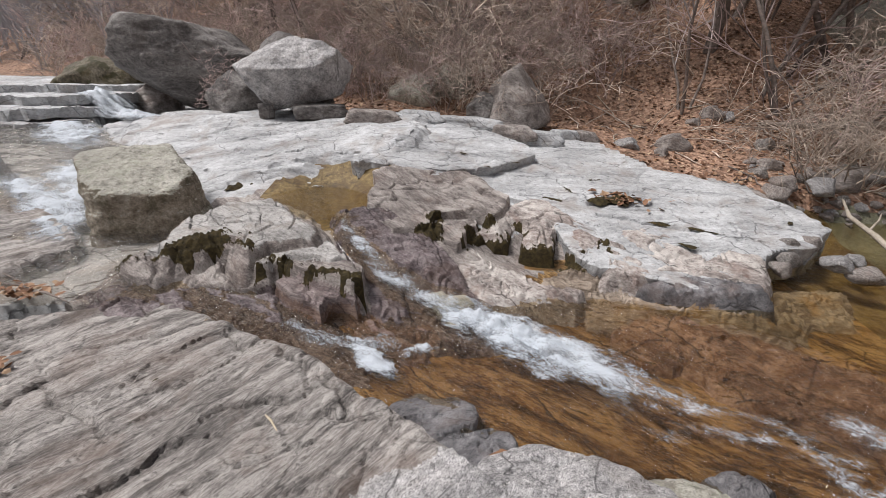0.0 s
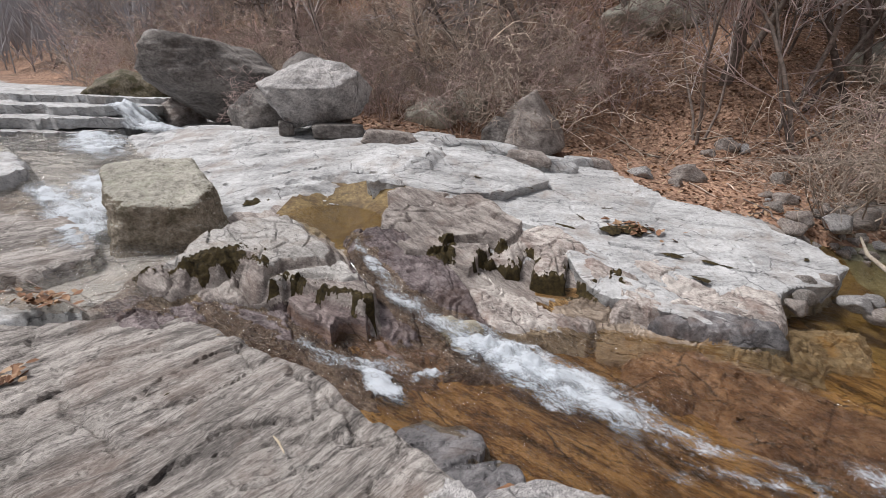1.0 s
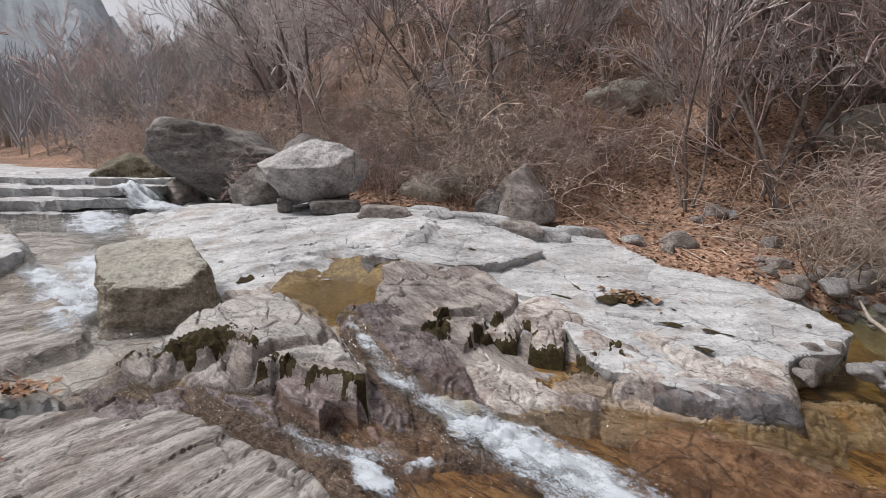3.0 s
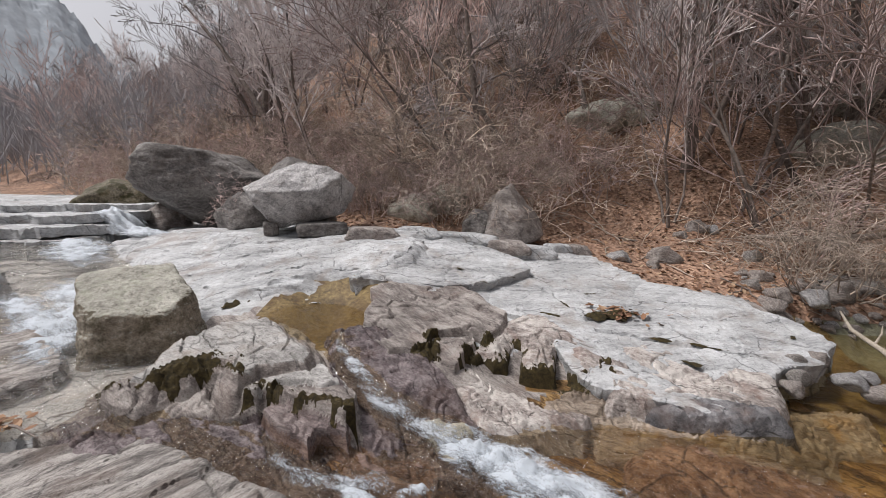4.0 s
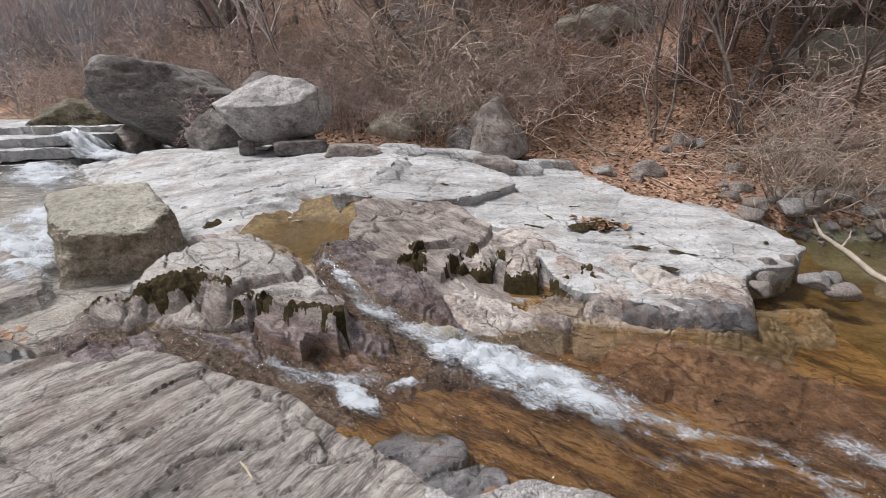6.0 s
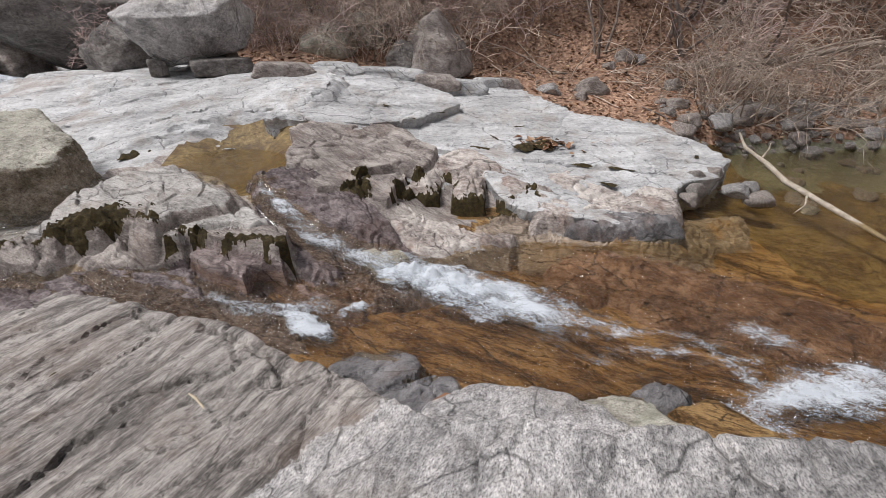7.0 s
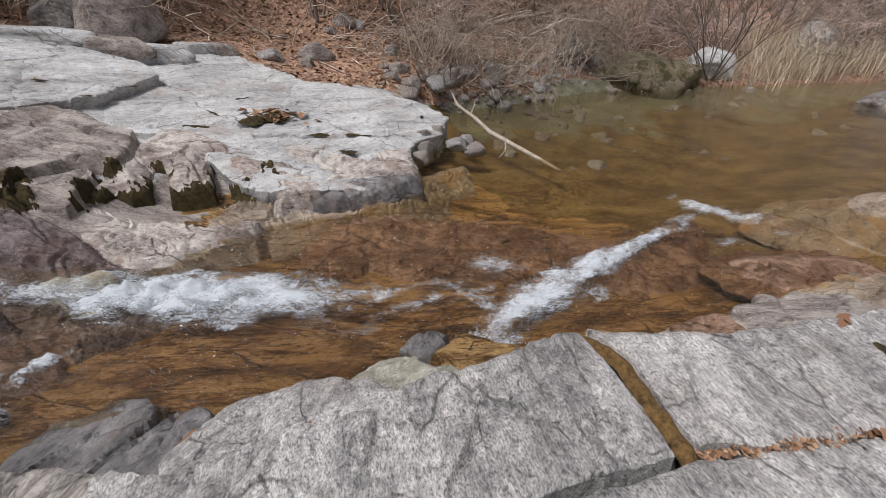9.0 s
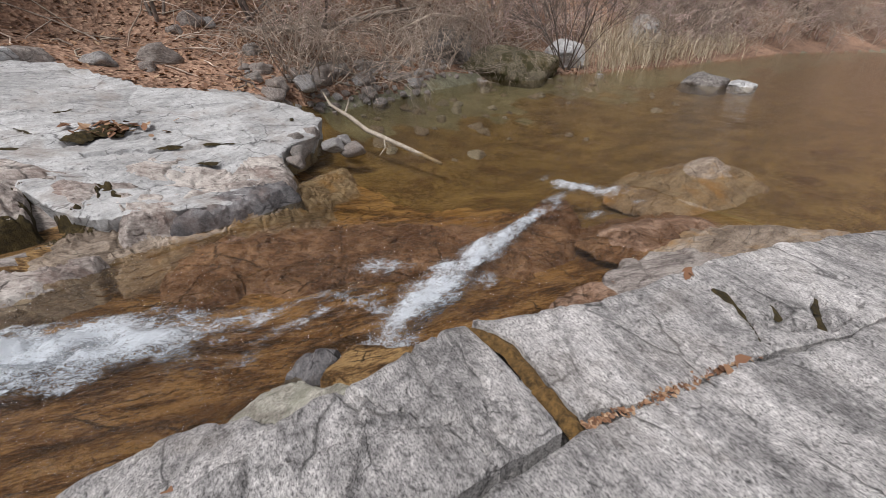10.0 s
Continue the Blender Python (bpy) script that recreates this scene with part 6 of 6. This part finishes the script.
straw = tagged(rod("dry_stalk", [(-1.05, 1.31, 0.30), (-1.0, 1.275, 0.305), (-0.95, 1.23, 0.30)], [0.004, 0.007, 0.003], M_STRAW, 6), "short pale dry stalk lying on the slab", "stalk")
for k, (x, y) in enumerate(((-3.4, 2.15), (-3.1, 2.08), (-3.75, 2.3))):
    tagged(rod("drift_twig", [(x - 0.25, y + 0.05, 0.33), (x, y, 0.36), (x + 0.22, y - 0.05, 0.33)], [0.006, 0.009, 0.004], M_BARK, 6, None, 20 + k), "dark twig stranded at the water's edge", "twig", "stranded twigs")

# stones of the shore
STONES = [boulder("shore_stone", (0, 0, -5), 0, (1.0, 0.8, 0.62), [(az, el, d) for az, el, d in ((20 + 31 * k, 70, 0.8), (80 + 20 * k, 20, 0.82), (200, 30 - 5 * k, 0.8), (300 - 14 * k, 10, 0.84), (130, -30, 0.85), (350, 35, 0.9))], (M_NEARPALE, M_SHELF, M_NEAR, M_SHELF)[k], 3, 40, 0.08, 0.03, 600 + k, 1.5) for k in range(4)]
for ob in STONES:
    tagged(ob, "rough grey stone on the shore", "stone", "stones of the shore")


def put_stone(k, x, y, size, turn, sink=0.35, z=None):
    ob = copy_thing(STONES[k % 4], pose(x, y, (float(land(np.array([x]), np.array([y]))[0]) if z is None else z) + size * (0.6 - sink), 0, 0, turn))
    ob.scale = (size, size, size)
    return ob


rng = np.random.default_rng(77)
sx, sy = rng.uniform(3.2, 10.5, 3000), rng.uniform(5.0, 8.5, 3000)
sd = -line_distance(sx, sy, BANK)[0]
pick = np.nonzero((sd > -0.25) & (sd < 0.9) & (rng.random(3000) < np.exp(-((sx - 5.2) / 2.2) ** 2) + 0.12))[0][:190]
for n in pick:
    put_stone(int(n), sx[n], sy[n], float(rng.choice([0.04, 0.06, 0.08, 0.12], p=[0.35, 0.35, 0.2, 0.1])) * rng.uniform(0.8, 1.3), rng.uniform(0, 360))
for k, (x, y, s, t, z) in enumerate(((3.88, 5.76, 0.17, 30, 0.42), (3.5, 5.85, 0.15, 80, 0.42), (2.72, 4.2, 0.14, 10, 0.2), (2.98, 4.28, 0.13, 50, 0.2), (3.05, 3.98, 0.15, 100, 0.12), (3.24, 3.86, 0.16, 140, 0.06),
                                     (2.62, 3.98, 0.1, 20, 0.14), (2.5, 3.82, 0.09, 60, 0.1), (3.3, 4.15, 0.12, 70, 0.1), (4.4, 6.15, 0.2, 15, None), (4.9, 6.3, 0.16, 75, None), (3.4, 8.2, 0.18, 10, None),
                                     (3.7, 8.25, 0.14, 60, None), (3.1, 8.0, 0.12, 90, None), (3.9, 7.3, 0.16, 30, None), (2.44, 7.0, 0.24, 20, None), (1.75, 6.75, 0.16, 130, None), (2.2, 6.6, 0.12, 50, None))):
    put_stone(k, x, y, s * (0.72 if k in (2, 3, 4, 5, 8) else 1.0), t, 0.35, z)
sx, sy = rng.uniform(3.4, 12, 400), rng.uniform(2.6, 6.2, 400)
sd = -line_distance(sx, sy, BANK)[0]
for n in np.nonzero((sd < -0.2) & (rng.random(400) < np.exp(sd)))[0][:70]:
    put_stone(int(n), sx[n], sy[n], rng.uniform(0.04, 0.13), rng.uniform(0, 360), 0.45)
for x, y, size, sd in ((7.9, 11.4, (1.1, 0.7, 0.6), 701), (3.6, 13.4, (0.9, 0.6, 0.5), 703), (-1.7, 8.0, (0.45, 0.4, 0.32), 705), (-1.2, 8.6, (0.5, 0.4, 0.35), 707), (2.5, 12.5, (0.8, 0.6, 0.45), 709), (9.2, 13.5, (1.0, 0.7, 0.6), 711)):
    z = float(land(np.array([x]), np.array([y]))[0])
    tagged(boulder("hillside_rock", (x, y, z + 0.1), 20, size, [(40, 55, 0.85), (200, 45, 0.82), (275, 25, 0.8), (120, 30, 0.9), (325, -5, 0.85), (225, -15, 0.88), (20, 10, 0.9)], M_BLOCK, 4, 24, 0.06, 0.02, sd), "mossy grey rock half buried in the leafy hillside", "rock", "rocks on the hillside")

# particular trees and bushes
for kind, x, y, turn, s, lean in ((trees[1], 4.45, 10.9, 40, 0.95, (0, -3)), (saplings[0], 4.3, 8.5, 10, 1.15, (4, 14)), (saplings[4], 4.6, 8.6, 120, 1.2, (-4, 18)), (saplings[2], -0.9, 9.4, 60, 1.1, (0, -14)),
                                  (trees[0], -4.6, 10.6, 0, 0.62, (0, -4)), (trees[2], -6.4, 12.2, 200, 0.7, (0, -12)), (trees[3], 7.0, 11.0, 90, 0.7, (3, 8)), (saplings[0], 5.6, 8.2, 210, 1.0, (-6, 16)), (trees[1], -8.5, 14.5, 300, 0.75, (0, -18))):
    ob = copy_thing(kind, pose(x, y, float(land(np.array([x]), np.array([y]))[0]) - 0.05, *lean, turn))
    ob.scale = (s, s, s)
ob = copy_thing(bushes[1], pose(-4.75, 6.75, 1.2, 0, 0, 70))
ob.scale = (0.42, 0.42, 0.42)
shrub = bare_tree("streamside_shrub", 391, "dark many-stemmed bare shrub beside the pool", "bush", M_BARK, stems=9, length=2.0, radius=0.022, levels=3, kids=(6, 4), spread=0.4, wiggle=0.09, lean=0.8, least=0.006)
shrub.matrix_world = pose(11.0, 5.35, 0.25)



def standing_tree(points, radii, seed, words, limbs=9, reach=2.2):
    """A tree whose trunk follows the given places, with limbs and twigs growing out of it."""
    rng = random.Random(seed)
    root = new("bare_tree")
    rod("trunk", points, radii, M_BARK, 8, root, seed)
    pts = [Vector(p) for p in points]
    for k in range(limbs):
        f = rng.uniform(0.3, 1.0) * (len(pts) - 1)
        i = min(int(f), len(pts) - 2)
        at = pts[i].lerp(pts[i + 1], f - i)
        thick = (radii[i] + (radii[i + 1] - radii[i]) * (f - i)) * 0.5
        way = Vector((rng.gauss(0, 1), rng.gauss(0, 0.7), rng.uniform(0.2, 1.0))).normalized()
        _, (v, fc) = wood(rng, 1, reach * rng.uniform(0.6, 1.2), max(thick, 0.012), 4, (6, 4, 3), 0.5, 0.0, 0.17, 0.0075, 0.05, False, True)
        turn = Vector((0, 0, 1)).rotation_difference(way)
        made("limb", [turn @ p + at for p in v], fc, M_GREYTWIG if k % 3 else M_BARK, root)
    return tagged(root, words, "tree")


standing_tree([(3.98, 10.25, 2.0), (4.05, 10.25, 3.2), (4.2, 10.3, 4.6), (4.3, 10.3, 6.4), (4.6, 10.5, 8.6)], [0.14, 0.12, 0.11, 0.09, 0.05], 951, "dark upright trunk with spreading bare limbs on the leafy slope", 13, 2.6)
standing_tree([(6.2, 10.07, 1.7), (5.6, 10.1, 2.9), (5.0, 10.1, 4.2), (4.2, 10.2, 5.9), (3.6, 10.4, 7.4)], [0.07, 0.06, 0.055, 0.045, 0.03], 953, "slim dark tree leaning across the slope", 9, 2.0)
standing_tree([(5.12, 9.5, 1.6), (5.6, 9.5, 2.6), (6.3, 9.5, 4.0), (7.3, 9.6, 5.6)], [0.05, 0.045, 0.035, 0.02], 955, "pale slim trunk leaning out over the slope", 8, 1.8)
standing_tree([(4.9, 9.4, 1.55), (5.2, 9.4, 2.8), (5.3, 9.4, 4.2), (5.6, 9.5, 5.8)], [0.045, 0.04, 0.03, 0.02], 957, "thin bare trunk beside the leafy patch", 8, 1.7)
standing_tree([(-0.66, 10.27, 2.2), (-0.7, 10.3, 3.6), (-0.85, 10.3, 5.0), (-1.1, 10.4, 7.0)], [0.08, 0.07, 0.06, 0.04], 959, "dark straight tree standing in the brush", 9, 1.8)
standing_tree([(0.2, 10.3, 2.4), (-0.6, 10.2, 3.6), (-1.7, 10.4, 4.8), (-2.9, 10.6, 6.0), (-3.6, 10.7, 6.9)], [0.07, 0.06, 0.055, 0.045, 0.03], 961, "dead tree leaning far over in the brush", 6, 1.3)
standing_tree([(-2.38, 9.63, 1.75), (-2.4, 9.6, 2.6), (-2.45, 9.6, 3.4), (-2.95, 9.6, 4.3)], [0.05, 0.045, 0.04, 0.02], 963, "small forked dark tree in the brush", 9, 1.5)
standing_tree([(-7.6, 13.2, 2.4), (-7.7, 13.2, 4.0), (-7.6, 13.2, 5.4), (-7.9, 13.3, 6.8)], [0.11, 0.10, 0.08, 0.04], 965, "grey tree with a broad bare crown behind the boulders", 12, 2.0)
standing_tree([(-6.6, 12.6, 2.3), (-7.6, 12.8, 4.2), (-8.8, 13.0, 6.0), (-10.2, 13.2, 7.6)], [0.09, 0.08, 0.06, 0.03], 967, "tree leaning out over the valley", 10, 2.0)


# ---- dry reeds ----
def reeds(x, y, count, tall, seed):
    rng = random.Random(seed)
    verts, faces = [], []
    for n in range(int(count * 0.7)):
        an, r = rng.uniform(0, 6.28), abs(rng.gauss(0, 0.42))
        px, py = x + r * math.cos(an) * 1.6, y + r * math.sin(an)
        pz = float(land(np.array([px]), np.array([py]))[0]) - 0.02 if n % 12 == 0 or n == 0 else pz
        h, w, ben, dr = tall * rng.uniform(0.5, 1.1), rng.uniform(0.006, 0.012), rng.uniform(0.25, 1.1), rng.uniform(0, 6.28)
        base = len(verts)
        for k in range(4):
            t = k / 3
            cx, cy, cz = px + ben * h * t * t * math.cos(dr), py + ben * h * t * t * math.sin(dr), pz + h * (t - 0.35 * ben * t * t)
            ww = w * (1 - 0.85 * t)
            verts += [(cx - ww * math.sin(dr), cy + ww * math.cos(dr), cz), (cx + ww * math.sin(dr), cy - ww * math.cos(dr), cz)]
        for k in range(3):
            faces.append((base + 2 * k, base + 2 * k + 1, base + 2 * k + 3, base + 2 * k + 2))
    return tagged(made("reed_clump", verts, faces, M_STRAW), "clump of dry straw-coloured reeds at the shore", "reeds", "reeds along the far shore", "stuff")


for k, (x, y, c, h) in enumerate(((13.2, 5.1, 300, 1.7), (14.4, 5.0, 340, 2.0), (15.6, 4.9, 320, 1.9), (17.0, 4.6, 280, 1.7), (12.3, 5.5, 180, 1.2), (19.0, 4.3, 280, 1.7), (21.5, 4.0, 280, 1.8), (14.0, 6.0, 300, 2.0), (15.8, 5.9, 300, 2.0), (17.8, 5.7, 300, 1.9))):
    reeds(x, y, c, 0.62 * h, 800 + k)

# moss and grit in the cracks of the slab above the pool
for n, (line, wide) in enumerate((([(2.44, 0.12), (2.34, 0.01), (2.27, -0.05), (2.2, -0.11)], 0.022), ([(2.48, -0.06), (2.4, -0.12)], 0.018), ([(2.7, -0.2), (2.55, -0.24), (2.43, -0.25)], 0.028))):
    outline = [(x, y + wide) for x, y in line] + [(x - 0.3 * wide, y - wide) for x, y in line[::-1]]
    moss(outline, lambda x, y: near_top(x, y) - 0.022, "dark olive moss in a crack of the slab", 331 + n, 0.022, 0.015)

# small marks on the near slab
tagged(moss([(0.02, 1.385), (0.06, 1.41), (0.10, 1.395), (0.09, 1.355), (0.05, 1.35)], lambda x, y: 0.11 + 0.3 * (1.5 - y) + 0.018, "rusty red stain on the low rock", 321, 0.004), category="stain").data.materials[0] = M_LEAF
moss([(0.25, 0.745), (0.29, 0.74), (0.285, 0.71), (0.255, 0.715)], lambda x, y: near_top(x, y) + 0.0, "small black tuft of moss on the slab", 323, 0.03)
for k, (x, y, z, s) in enumerate(((0.37, 1.06, 0.32, 0.06), (0.40, 1.07, 0.315, 0.05), (2.44, 0.25, 0.52, 0.07), (2.5, 0.27, 0.51, 0.06), (1.95, -0.02, 0.46, 0.08), (2.02, -0.05, 0.46, 0.07))):
    leaves("dry_leaf", 2, 900 + k, lambda r, x=x, y=y: (x + r.gauss(0, 0.01), y + r.gauss(0, 0.01)), "curled dry oak leaf on the rock", s, 0.012, lambda a, b, z=z: z)
leaves("fallen_leaves", 70, 931, lambda r: (r.gauss(-3.3, 0.16), r.gauss(2.12, 0.05)), "wet dead leaves stranded at the water's edge", 0.07, 0.01, lambda x, y: 0.34)
leaves("fallen_leaves", 30, 933, lambda r: (r.gauss(-2.72, 0.06), r.gauss(1.4, 0.06)), "few dead leaves on the slab", 0.06, 0.01, lambda x, y: 0.28)

# ---- far up the valley ----
pole = tagged(new("utility_pole"), "slim pale utility pole far up the valley", "pole")
rod("shaft", [(-32.9, 23.1, 1.5), (-32.9, 23.1, 10.2)], [0.16, 0.11], M_DRIFT, 8, pole)
rod("crossarm", [(-33.5, 22.4, 9.7), (-32.3, 23.8, 9.7)], [0.07, 0.07], M_BARK, 6, pole)

# bleached sticks lying on the leafy bank
rng = np.random.default_rng(91)
lx, ly = rng.uniform(0.8, 9.0, 400), rng.uniform(5.6, 9.5, 400)
ld = -line_distance(lx, ly, BANK)[0]
for n in np.nonzero((ld > 0.1) & (ld < 2.6))[0][:46]:
    a, ln = rng.uniform(0, 6.28), rng.uniform(0.25, 0.8)
    pts = []
    for k in (-0.5, -0.1, 0.2, 0.5):
        qx, qy = lx[n] + k * ln * math.cos(a) + 0.05 * rng.normal(), ly[n] + k * ln * math.sin(a) + 0.05 * rng.normal()
        pts.append((qx, qy, float(land(np.array([qx]), np.array([qy]))[0]) + 0.015 + 0.03 * rng.random()))
    tagged(rod("fallen_stick", pts, [0.009, 0.011, 0.009, 0.004], (M_PALETWIG, M_BARK, M_DRIFT)[n % 3], 5, None, int(n)), "thin dry stick lying on the leafy bank", "stick", "sticks on the bank")
